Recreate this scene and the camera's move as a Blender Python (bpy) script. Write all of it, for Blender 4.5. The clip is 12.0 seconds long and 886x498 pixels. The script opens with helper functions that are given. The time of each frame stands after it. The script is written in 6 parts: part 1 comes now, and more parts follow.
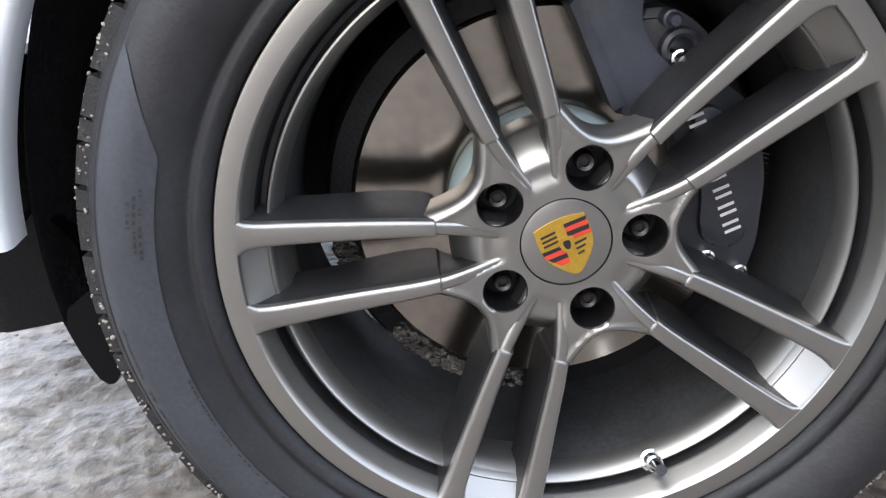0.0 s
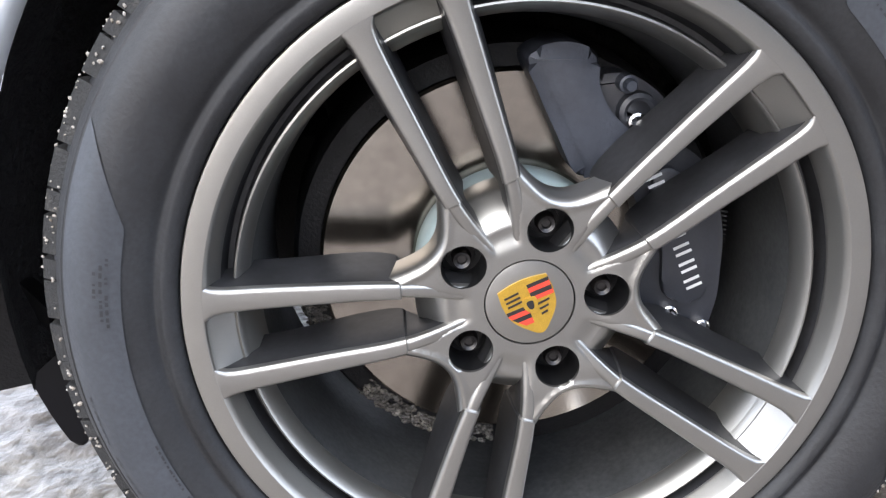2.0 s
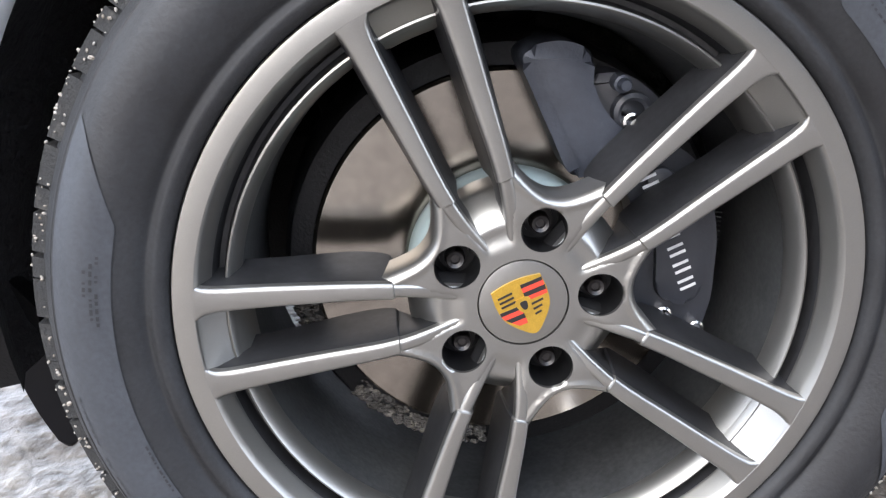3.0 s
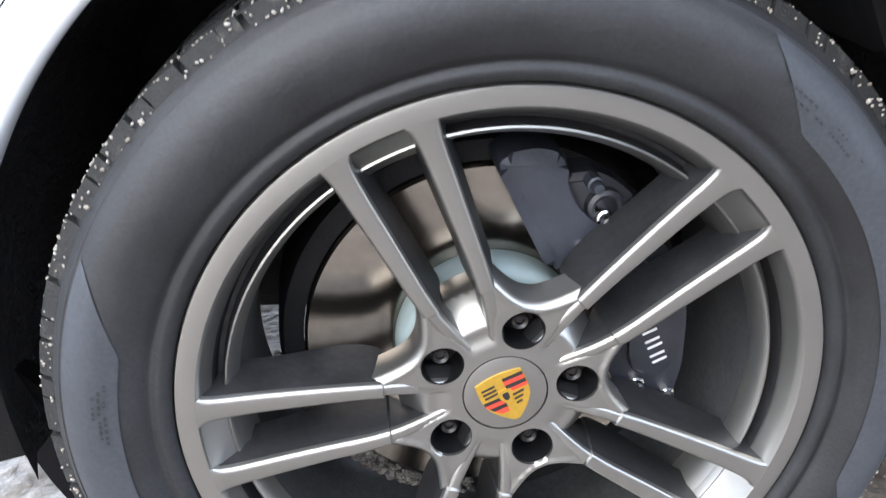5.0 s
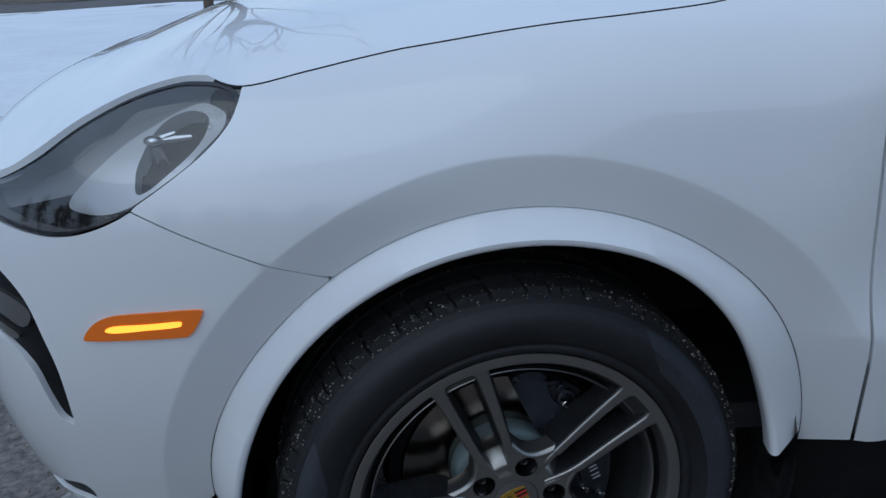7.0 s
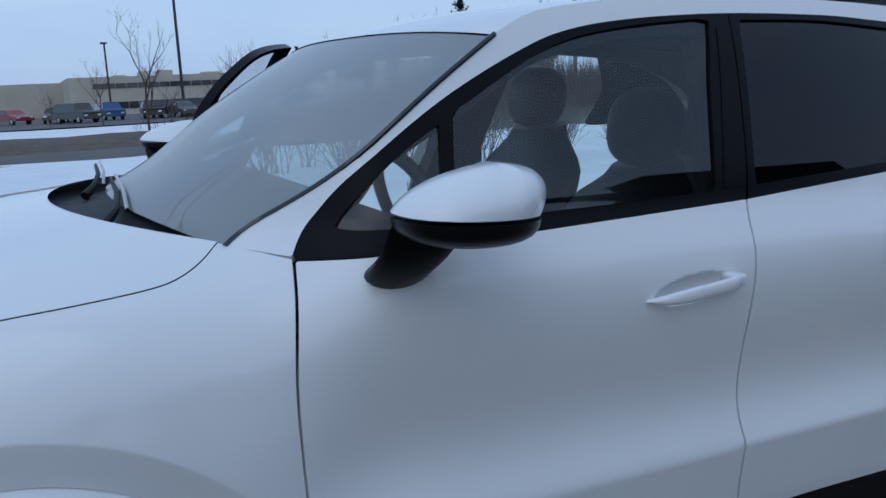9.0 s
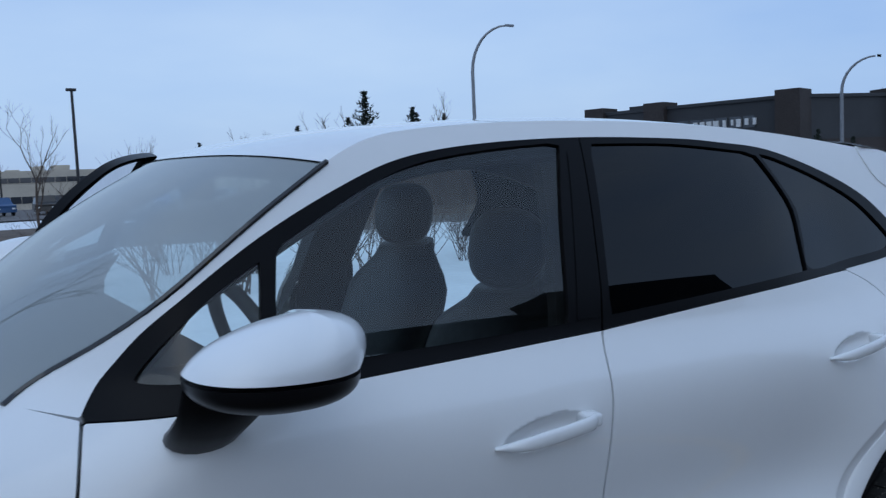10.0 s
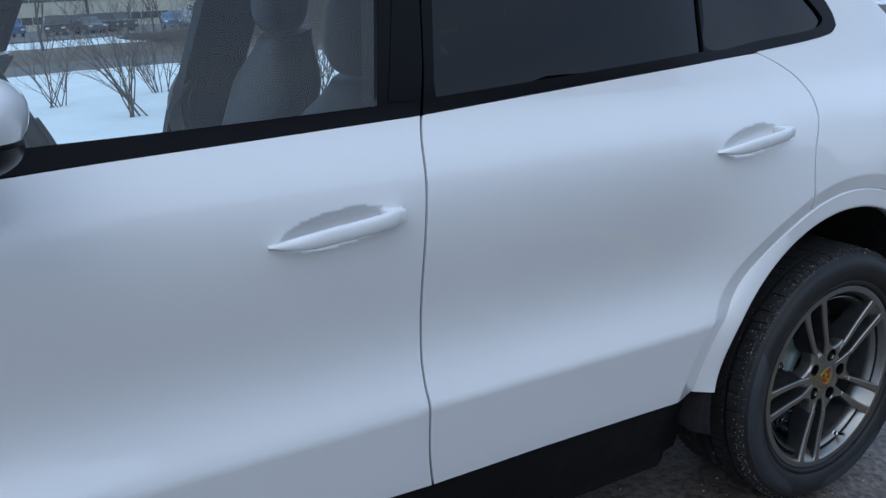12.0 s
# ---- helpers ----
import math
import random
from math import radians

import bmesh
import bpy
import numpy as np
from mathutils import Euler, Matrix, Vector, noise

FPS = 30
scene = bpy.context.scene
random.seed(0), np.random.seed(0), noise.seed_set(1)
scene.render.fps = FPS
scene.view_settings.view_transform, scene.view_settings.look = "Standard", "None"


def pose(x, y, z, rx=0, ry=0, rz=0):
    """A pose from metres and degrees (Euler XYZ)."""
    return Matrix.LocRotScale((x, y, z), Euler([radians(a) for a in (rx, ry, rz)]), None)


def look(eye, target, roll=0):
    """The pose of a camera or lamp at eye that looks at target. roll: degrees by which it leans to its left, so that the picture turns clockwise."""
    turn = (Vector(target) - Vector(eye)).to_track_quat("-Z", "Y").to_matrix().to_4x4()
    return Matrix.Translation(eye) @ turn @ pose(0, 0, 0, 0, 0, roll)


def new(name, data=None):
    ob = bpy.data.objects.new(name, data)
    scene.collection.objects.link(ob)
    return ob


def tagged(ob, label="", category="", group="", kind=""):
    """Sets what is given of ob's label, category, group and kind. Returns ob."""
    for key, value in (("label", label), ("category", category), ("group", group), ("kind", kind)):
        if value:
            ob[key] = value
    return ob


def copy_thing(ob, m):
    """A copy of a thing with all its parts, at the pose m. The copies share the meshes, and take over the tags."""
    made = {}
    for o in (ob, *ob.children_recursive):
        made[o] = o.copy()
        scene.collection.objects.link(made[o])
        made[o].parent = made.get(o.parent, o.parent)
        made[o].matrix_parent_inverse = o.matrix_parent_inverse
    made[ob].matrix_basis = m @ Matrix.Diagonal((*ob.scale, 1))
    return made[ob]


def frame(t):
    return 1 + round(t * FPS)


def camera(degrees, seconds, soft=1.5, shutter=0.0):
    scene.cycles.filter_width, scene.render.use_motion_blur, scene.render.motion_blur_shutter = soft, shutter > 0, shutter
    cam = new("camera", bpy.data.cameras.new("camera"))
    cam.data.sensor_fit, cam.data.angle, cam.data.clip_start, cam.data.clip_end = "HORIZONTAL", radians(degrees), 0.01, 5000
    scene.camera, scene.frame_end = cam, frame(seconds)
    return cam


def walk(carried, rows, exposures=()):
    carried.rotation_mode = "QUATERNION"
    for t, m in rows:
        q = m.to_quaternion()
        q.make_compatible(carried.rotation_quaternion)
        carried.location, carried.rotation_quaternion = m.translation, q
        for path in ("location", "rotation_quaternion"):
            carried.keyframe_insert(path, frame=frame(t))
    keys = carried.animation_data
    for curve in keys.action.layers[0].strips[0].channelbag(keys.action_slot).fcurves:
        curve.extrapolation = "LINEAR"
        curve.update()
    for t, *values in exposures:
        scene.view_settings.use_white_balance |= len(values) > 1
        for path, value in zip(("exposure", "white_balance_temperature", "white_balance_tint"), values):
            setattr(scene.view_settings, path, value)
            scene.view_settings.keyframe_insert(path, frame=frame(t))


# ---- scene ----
from mathutils.geometry import delaunay_2d_cdt

cam = camera(54.9, 12.0, 1.3, 0.15)
PATH = [
    (0, (-0.068, -0.619, 0.631), (-0.161, 1.231, -0.124), -0.9),
    (0.5, (-0.069, -0.625, 0.642), (-0.153, 1.246, -0.059), -0.8),
    (1, (-0.064, -0.624, 0.648), (-0.13, 1.261, -0.018), -0.9),
    (1.5, (-0.059, -0.622, 0.652), (-0.124, 1.261, -0.019), -1.1),
    (2, (-0.052, -0.621, 0.655), (-0.108, 1.259, -0.024), -1.2),
    (2.5, (-0.053, -0.621, 0.651), (-0.09, 1.261, -0.025), -0.8),
    (4.5, (-0.051, -0.6, 0.677), (-0.098, 1.284, 0.005), -1.0),
    (5, (-0.049, -0.596, 0.804), (-0.054, 1.215, -0.045), -2.1),
    (5.5, (-0.040, -0.688, 1.035), (-0.021, 1.070, 0.082), -3.4),
    (6, (-0.109, -0.818, 1.171), (-0.075, 0.972, 0.278), -2.1),
    (6.5, (-0.199, -0.991, 1.210), (-0.154, 0.845, 0.388), -1.1),
    (7, (-0.199, -1.118, 1.253), (-0.058, 0.764, 0.531), -0.9),
    (7.5, (-0.136, -1.208, 1.305), (0.212, 0.656, 0.612), 0.0),
    (7.7, (-0.014, -1.286, 1.319), (0.331, 0.585, 0.643), -0.7),
    (9.3, (0.147, -1.373, 1.521), (1.084, 0.369, 1.228), -0.3),
    (9.5, (0.187, -1.348, 1.538), (1.134, 0.397, 1.298), -0.3),
    (10, (0.318, -1.305, 1.551), (1.393, 0.373, 1.389), -0.2),
    (10.5, (0.458, -1.338, 1.542), (1.641, 0.266, 1.378), 0.2),
    (11, (0.607, -1.415, 1.523), (1.763, 0.194, 1.251), -0.2),
    (11.3, (0.674, -1.437, 1.498), (1.801, 0.174, 1.135), -0.6),
    (11.5, (0.711, -1.433, 1.486), (1.799, 0.189, 1.059), -0.9),
    (12, (0.813, -1.338, 1.435), (1.799, 0.307, 0.866), -0.8),
]
EXPOSURES = [(0, 2.0, 7100, 10), (0.5, 2.1, 7100, 10), (1.0, 2.45, 7050, 10), (1.5, 2.5, 7050, 10), (2.5, 2.5, 7050, 10), (4.5, 2.55, 7000, 10), (5.0, 2.65, 6900, 8), (5.25, 2.0, 6900, 7), (5.5, 1.42, 6900, 6), (5.75, 0.52, 6200, 4), (6.1, -0.13, 5800, 3), (6.5, -0.28, 5800, 3), (7.0, -0.53, 5650, 3), (7.5, -0.63, 5600, 3), (9.5, -0.62, 5450, 4), (10.5, -0.57, 5450, 4), (11.3, -0.37, 5550, 4), (12, -0.10, 5750, 4)]
# the car stands on a gentle slope, and the path is given in the car's own axes: TILT lays both into the level world
TILT = Vector((-.0345, .023, 1)).rotation_difference(Vector((0, 0, 1))).to_matrix().to_4x4()
walk(cam, [(t, TILT @ look(e, g, r)) for t, e, g, r in PATH], EXPOSURES)

# ---- light ----
world = bpy.data.worlds.new("world")
scene.world = world
world.use_nodes = True
wt = world.node_tree
sky = wt.nodes.new("ShaderNodeTexSky")
sky.sky_type, sky.sun_disc = "NISHITA", False
sky.sun_elevation, sky.sun_rotation = radians(28), radians(200)
sky.air_density, sky.dust_density, sky.ozone_density = 1.0, 2.5, 2.0
cloud = wt.nodes.new("ShaderNodeTexNoise")
cloud.inputs["Scale"].default_value, cloud.inputs["Detail"].default_value = 1.7, 5
coord, squash = wt.nodes.new("ShaderNodeTexCoord"), wt.nodes.new("ShaderNodeMapping")
squash.inputs["Scale"].default_value = (1, 1, 3.5)
ramp = wt.nodes.new("ShaderNodeValToRGB")
ramp.color_ramp.elements[0].position, ramp.color_ramp.elements[1].position = 0.30, 0.70
ramp.color_ramp.elements[0].color, ramp.color_ramp.elements[1].color = (4.4, 5.5, 7.9, 1), (6.3, 7.0, 8.4, 1)
veil = wt.nodes.new("ShaderNodeMix")
veil.data_type = "RGBA"
veil.inputs["Factor"].default_value = 0.8
wt.links.new(coord.outputs["Generated"], squash.inputs["Vector"])
wt.links.new(squash.outputs["Vector"], cloud.inputs["Vector"])
wt.links.new(cloud.outputs["Fac"], ramp.inputs["Fac"])
wt.links.new(sky.outputs["Color"], veil.inputs["A"])
wt.links.new(ramp.outputs["Color"], veil.inputs["B"])
wt.links.new(veil.outputs["Result"], wt.nodes["Background"].inputs["Color"])
wt.nodes["Background"].inputs["Strength"].default_value = 0.15
sun = new("sun", bpy.data.lights.new("sun", "SUN"))
sun.data.energy, sun.data.angle, sun.data.color = 0.5, radians(50), (1, .96, .90)
sun.matrix_world = look((-5, -4, 12), (1, 1, 0))


# ---- materials ----
def material(name, color, rough=.5, metal=0.0, vary=.12, scale=8, bump=0.0, bump_scale=60, coat=0.0, color2=None, spread=(.35, .65), spec=.5, fine=0.0):
    """A surface with two scales of variation: broad stains between two colours, fine grain in colour, gloss and relief."""
    m = bpy.data.materials.new(name)
    m.use_nodes = True
    nt = m.node_tree
    p = nt.nodes["Principled BSDF"]
    p.inputs["Roughness"].default_value, p.inputs["Metallic"].default_value = rough, metal
    p.inputs["Specular IOR Level"].default_value = spec
    p.inputs["Coat Weight"].default_value, p.inputs["Coat Roughness"].default_value = coat, .04
    co = nt.nodes.new("ShaderNodeTexCoord")
    n1 = nt.nodes.new("ShaderNodeTexNoise")
    n1.inputs["Scale"].default_value, n1.inputs["Detail"].default_value, n1.inputs["Roughness"].default_value = scale, 8, .65
    nt.links.new(co.outputs["Object"], n1.inputs["Vector"])
    mp = nt.nodes.new("ShaderNodeMapRange")
    mp.inputs["From Min"].default_value, mp.inputs["From Max"].default_value = spread
    nt.links.new(n1.outputs["Fac"], mp.inputs["Value"])
    mix = nt.nodes.new("ShaderNodeMix")
    mix.data_type = "RGBA"
    c2 = color2 or [c * (1 - vary) for c in color]
    mix.inputs["A"].default_value, mix.inputs["B"].default_value = (*color, 1), (*c2, 1)
    nt.links.new(mp.outputs["Result"], mix.inputs["Factor"])
    out = mix.outputs["Result"]
    n2 = nt.nodes.new("ShaderNodeTexNoise")
    n2.inputs["Scale"].default_value, n2.inputs["Detail"].default_value = bump_scale, 6
    nt.links.new(co.outputs["Object"], n2.inputs["Vector"])
    if fine:
        hs = nt.nodes.new("ShaderNodeMapRange")
        hs.inputs["From Min"].default_value, hs.inputs["From Max"].default_value = .3, .7
        hs.inputs["To Min"].default_value, hs.inputs["To Max"].default_value = 1 - fine, 1 + fine
        nt.links.new(n2.outputs["Fac"], hs.inputs["Value"])
        mul = nt.nodes.new("ShaderNodeMix")
        mul.data_type, mul.blend_type = "RGBA", "MULTIPLY"
        mul.inputs["Factor"].default_value = 1
        nt.links.new(out, mul.inputs["A"])
        nt.links.new(hs.outputs["Result"], mul.inputs["B"])
        out = mul.outputs["Result"]
    nt.links.new(out, p.inputs["Base Color"])
    rr = nt.nodes.new("ShaderNodeMapRange")
    rr.inputs["To Min"].default_value, rr.inputs["To Max"].default_value = max(0, rough * .85), min(1, rough * 1.18)
    nt.links.new(n1.outputs["Fac"], rr.inputs["Value"])
    nt.links.new(rr.outputs["Result"], p.inputs["Roughness"])
    if bump:
        b = nt.nodes.new("ShaderNodeBump")
        b.inputs["Strength"].default_value, b.inputs["Distance"].default_value = min(1, bump), .01 * max(1, bump)
        nt.links.new(n2.outputs["Fac"], b.inputs["Height"])
        nt.links.new(b.outputs["Normal"], p.inputs["Normal"])
    return m


def glass(name, tint, rough=0.0, ior=1.45, film=0.0):
    m = bpy.data.materials.new(name)
    m.use_nodes = True
    nt = m.node_tree
    nt.nodes.remove(nt.nodes["Principled BSDF"])
    tr, gl, fr, mx = (nt.nodes.new("ShaderNodeBsdf" + "Transparent"), nt.nodes.new("ShaderNodeBsdfGlossy"), nt.nodes.new("ShaderNodeFresnel"), nt.nodes.new("ShaderNodeMixShader"))
    tr.inputs["Color"].default_value = (*tint, 1)
    gl.inputs["Roughness"].default_value = rough
    fr.inputs["IOR"].default_value = ior
    nt.links.new(fr.outputs["Fac"], mx.inputs["Fac"])
    nt.links.new(tr.outputs["BSDF"], mx.inputs[1])
    nt.links.new(gl.outputs["BSDF"], mx.inputs[2])
    last = mx.outputs["Shader"]
    # film: a pale diffuse layer that imitates bright sky reflected in the pane
    if film:
        sky_haze, over = nt.nodes.new("ShaderNodeBsdfDiffuse"), nt.nodes.new("ShaderNodeMixShader")
        sky_haze.inputs["Color"].default_value = (.72, .78, .78, 1)
        over.inputs["Fac"].default_value = film
        nt.links.new(last, over.inputs[1])
        nt.links.new(sky_haze.outputs["BSDF"], over.inputs[2])
        last = over.outputs["Shader"]
    nt.links.new(last, nt.nodes["Material Output"].inputs["Surface"])
    return m


def lit(m, color, strength):
    p = m.node_tree.nodes["Principled BSDF"]
    p.inputs["Emission Color"].default_value, p.inputs["Emission Strength"].default_value = (*color, 1), strength
    return m


PAINT = material("white_paint", (.80, .812, .822), .30, vary=.03, scale=2.2, coat=1.0, bump=0, spec=.12, spread=(.3, .7))
PAINT.node_tree.nodes["Principled BSDF"].inputs["Coat Roughness"].default_value = .015
BLACK = material("black_plastic", (.007, .007, .008), .5, vary=.3, scale=20, bump=.15, bump_scale=300, spec=.2)
GLOSS = material("gloss_black_trim", (.012, .012, .015), .12, vary=.2, coat=.5)
SATIN = material("satin_black_trim", (.005, .005, .006), .30, vary=.2, scale=15, spec=.10)
FELT = material("wheel_arch_felt", (.019, .018, .020), .95, vary=.5, scale=30, bump=.8, bump_scale=120)
RIM = material("satin_titanium", (.315, .308, .292), .31, metal=.92, vary=.07, scale=9, fine=.02, bump_scale=900)
# brake dust on the alloy, with the shade between the spokes painted in
DUSTSHADE = material("dusty_shaded_alloy", (.030, .030, .032), .40, metal=.3, vary=.5, scale=18, fine=.25, bump_scale=160)
# bolt wells: the shade of the deep recess is put into the colour
WELL = material("shaded_bolt_well", (.014, .014, .015), .35, metal=.4, vary=.4, scale=60)
RIMIN = material("dusty_rim_barrel", (.095, .098, .100), .42, metal=.5, vary=.4, scale=12, bump=.05, bump_scale=200, fine=.2)
TYRE = material("tyre_rubber", (.0045, .0045, .0055), .60, vary=.45, scale=9, bump=.10, bump_scale=260, fine=.3, color2=(.014, .015, .017))
TREAD = material("gritty_tread_rubber", (.007, .007, .007), .8, vary=.4, scale=55, bump=.3, bump_scale=400, color2=(.048, .044, .039), spread=(.56, .74), fine=.3)
DUSTY = material("salt_dusted_rubber", (.032, .036, .043), .6, vary=.25, scale=10, bump=.08, bump_scale=220, fine=.15)
STEEL = material("brake_disc_steel", (.36, .325, .285), .17, metal=1.0, vary=.2, scale=10, fine=.1, bump_scale=90)
turned = STEEL.node_tree.nodes.new("ShaderNodeTangent")
turned.direction_type, turned.axis = "RADIAL", "Y"
STEEL.node_tree.nodes["Principled BSDF"].inputs["Anisotropic"].default_value = .45
STEEL.node_tree.links.new(turned.outputs["Tangent"], STEEL.node_tree.nodes["Principled BSDF"].inputs["Tangent"])
HAT = material("disc_hat_coating", (.28, .35, .35), .5, vary=.15, scale=12)
CALIPER = material("anthracite_caliper", (.022, .024, .030), .42, vary=.2, scale=30, bump=.05, bump_scale=300)
KNUCKLE = material("grey_cast_alloy", (.040, .046, .060), .45, metal=.3, vary=.3, scale=25, bump=.1, bump_scale=250)
WHITEINK = material("white_print", (.60, .60, .60), .5)
GOLD = material("gold_enamel", (.50, .30, .045), .3, metal=.55, vary=.15, scale=200, fine=.1, bump_scale=900)
RED = material("red_enamel", (.50, .045, .025), .3, vary=.1, scale=100)
INK = material("black_enamel", (.015, .013, .013), .3)
CHROME = material("bright_metal", (.7, .7, .7), .15, metal=1.0, vary=.1)
WETICE = material("wet_dirty_ice", (.05, .046, .042), .10, vary=.5, scale=60, color2=(.22, .20, .17), spread=(.52, .68), bump=.5, bump_scale=250)
STONE = material("grit", (.36, .34, .31), .8, vary=.5, scale=90, color2=(.15, .12, .09))
AMBER = lit(material("amber_lens", (.62, .13, .003), .2, vary=.1, coat=.8), (1, .20, .0), .20)
AMBERLIT = lit(material("lit_amber_strip", (1, .55, .1), .3), (1, .42, .02), 2.0)
REDLAMP = lit(material("red_tail_lens", (.36, .012, .008), .28, spec=.2), (1, .06, .012), .24)
GLASS = glass("clear_tinted_glass", (.80, .90, .88), 0.0, 1.68)
# the film paints sky reflection over the windscreen
SHIELD = glass("windscreen_glass", (.45, .56, .56), 0.0, 2.1, .26)
DARKGLASS = glass("privacy_glass", (.010, .010, .014))
LENS = glass("lamp_lens", (.9, .92, .95), 0.0, 1.85)
SEAT = material("black_leather", (.017, .018, .021), .5, vary=.3, scale=30, bump=.03, bump_scale=120)
CABIN = material("dark_cabin_trim", (.02, .02, .023), .7, vary=.3, scale=25)
ASPHALT = material("wet_gritty_asphalt", (.080, .060, .050), .38, vary=.5, scale=2.2, bump=.8, bump_scale=45, fine=.6, color2=(.17, .15, .13), spec=.4)
SNOW = material("old_snow", (.80, .83, .87), .75, vary=.10, scale=.8, bump=.5, bump_scale=12, fine=.04)
DIRTSNOW = material("dirty_snow", (.62, .62, .62), .45, scale=2.5, color2=(.16, .13, .11), bump=.9, bump_scale=14, spread=(.42, .62), fine=.2)
THINICE = material("thin_gritty_ice", (.265, .245, .22), .30, vary=.4, scale=3.5, color2=(.13, .11, .095), spread=(.45, .68), bump=.8, bump_scale=38, fine=.5)
ROADM = material("grey_road", (.092, .080, .074), .7, vary=.3, scale=.5, bump=.2, bump_scale=40, fine=.15)
SOIL = material("brown_grass_bank", (.07, .052, .04), .95, scale=2, color2=(.13, .10, .075), bump=.8, bump_scale=18, fine=.4)
BARK = material("bare_twigs", (.10, .075, .06), .9, vary=.4, scale=10)
NEEDLE = material("spruce_needles", (.028, .042, .028), .9, vary=.5, scale=3)
POLE = material("galvanised_pole", (.24, .25, .27), .45, metal=.6, vary=.2, scale=4)
DARKPOLE = material("dark_bronze_pole", (.03, .03, .033), .5, metal=.3, vary=.2)
CREAM = material("cream_precast_wall", (.48, .44, .37), .85, vary=.15, scale=.3, fine=.08, bump_scale=8)
BROWNB = material("dark_brown_brick", (0.0340, 0.0272, 0.0252), .85, vary=.25, scale=.6, fine=.25, bump_scale=12)
CHAR = material("charcoal_cladding", (0.0272, 0.0286, 0.0326), .7, vary=.15, scale=.4)
WINDOWM = material("far_window_glass", (.03, .035, .045), .08, vary=.2, coat=.5)
YELLOW = material("worn_yellow_line", (.55, .32, .02), .7, vary=.5, scale=6, color2=(.2, .15, .08), spread=(.5, .7), fine=.3)
REFLECT = material("headlamp_reflector", (.80, .82, .84), .28, metal=.35, vary=.1)
LAMPDARK = material("headlamp_housing", (.48, .49, .505), .3, metal=.3, vary=.2)


# ---- mesh helpers ----
def empty(name, label, category, group="", kind=""):
    return tagged(new(name), label, category, group, kind)


def raw(name, verts, faces, mat, parent=None, label="", smooth=True, normals=None):
    me = bpy.data.meshes.new(name)
    me.from_pydata(verts, [], faces)
    me.materials.append(mat)
    if smooth:
        me.shade_smooth()
    if normals is not None:
        me.normals_split_custom_set_from_vertices(normals)
    me.update()
    ob = new(name, me)
    ob.parent = parent
    return tagged(ob, label)


def part(name, bm, mat, parent=None, label="", smooth=False, angle=None):
    me = bpy.data.meshes.new(name)
    bmesh.ops.recalc_face_normals(bm, faces=bm.faces)
    bm.to_mesh(me)
    bm.free()
    me.materials.append(mat)
    if smooth:
        me.shade_smooth()
        me.set_sharp_from_angle(angle=radians(angle or 40))
    ob = new(name, me)
    ob.parent = parent
    return tagged(ob, label)


def box(bm, x0, x1, y0, y1, z0, z1, bevel=0.0, segs=2):
    r = bmesh.ops.create_cube(bm, size=1)
    for v in r["verts"]:
        v.co = (x0 + (v.co.x + .5) * (x1 - x0), y0 + (v.co.y + .5) * (y1 - y0), z0 + (v.co.z + .5) * (z1 - z0))
    if bevel:
        es = list({e for v in r["verts"] for e in v.link_edges})
        bmesh.ops.bevel(bm, geom=es, offset=bevel, segments=segs, affect="EDGES", profile=.5)
    return bm


def tube(bm, pts, radii, segs=8, cap=True):
    """A round bar through the points; radii one number or one a point."""
    if not hasattr(radii, "__len__"):
        radii = [radii] * len(pts)
    pts = [Vector(p) for p in pts]
    rings, ref = [], None
    for i, p in enumerate(pts):
        d = (pts[min(i + 1, len(pts) - 1)] - pts[max(i - 1, 0)]).normalized()
        if ref is None:
            ref = d.orthogonal().normalized()
        ref = (ref - d * ref.dot(d)).normalized()
        s = d.cross(ref)
        rings.append([bm.verts.new(p + radii[i] * (math.cos(a) * ref + math.sin(a) * s)) for a in (2 * math.pi * k / segs for k in range(segs))])
    for a, b in zip(rings, rings[1:]):
        for k in range(segs):
            bm.faces.new((a[k], a[(k + 1) % segs], b[(k + 1) % segs], b[k]))
    if cap:
        bm.faces.new(rings[0][::-1]), bm.faces.new(rings[-1])
    return bm


def lathe(bm, prof, segs=96, closed=False):
    """Revolves (radius, y) points round the y axis."""
    rings = [[bm.verts.new((r * math.cos(a), y, r * math.sin(a))) for a in (2 * math.pi * k / segs for k in range(segs))] for r, y in prof]
    pairs = list(zip(rings, rings[1:])) + ([(rings[-1], rings[0])] if closed else [])
    for a, b in pairs:
        for k in range(segs):
            bm.faces.new((a[k], a[(k + 1) % segs], b[(k + 1) % segs], b[k]))
    return bm


def prism(bm, outline, y0, y1, bevel=0.0):
    """An (x, z) outline with thickness from y0 to y1."""
    a, b = [bm.verts.new((x, y0, z)) for x, z in outline], [bm.verts.new((x, y1, z)) for x, z in outline]
    n = len(outline)
    f = [bm.faces.new(a), bm.faces.new(b[::-1])]
    for i in range(n):
        bm.faces.new((a[i], b[i], b[(i + 1) % n], a[(i + 1) % n]))
    if bevel:
        bmesh.ops.bevel(bm, geom=list(f[0].edges), offset=bevel, segments=2, affect="EDGES", profile=.5)
    return bm


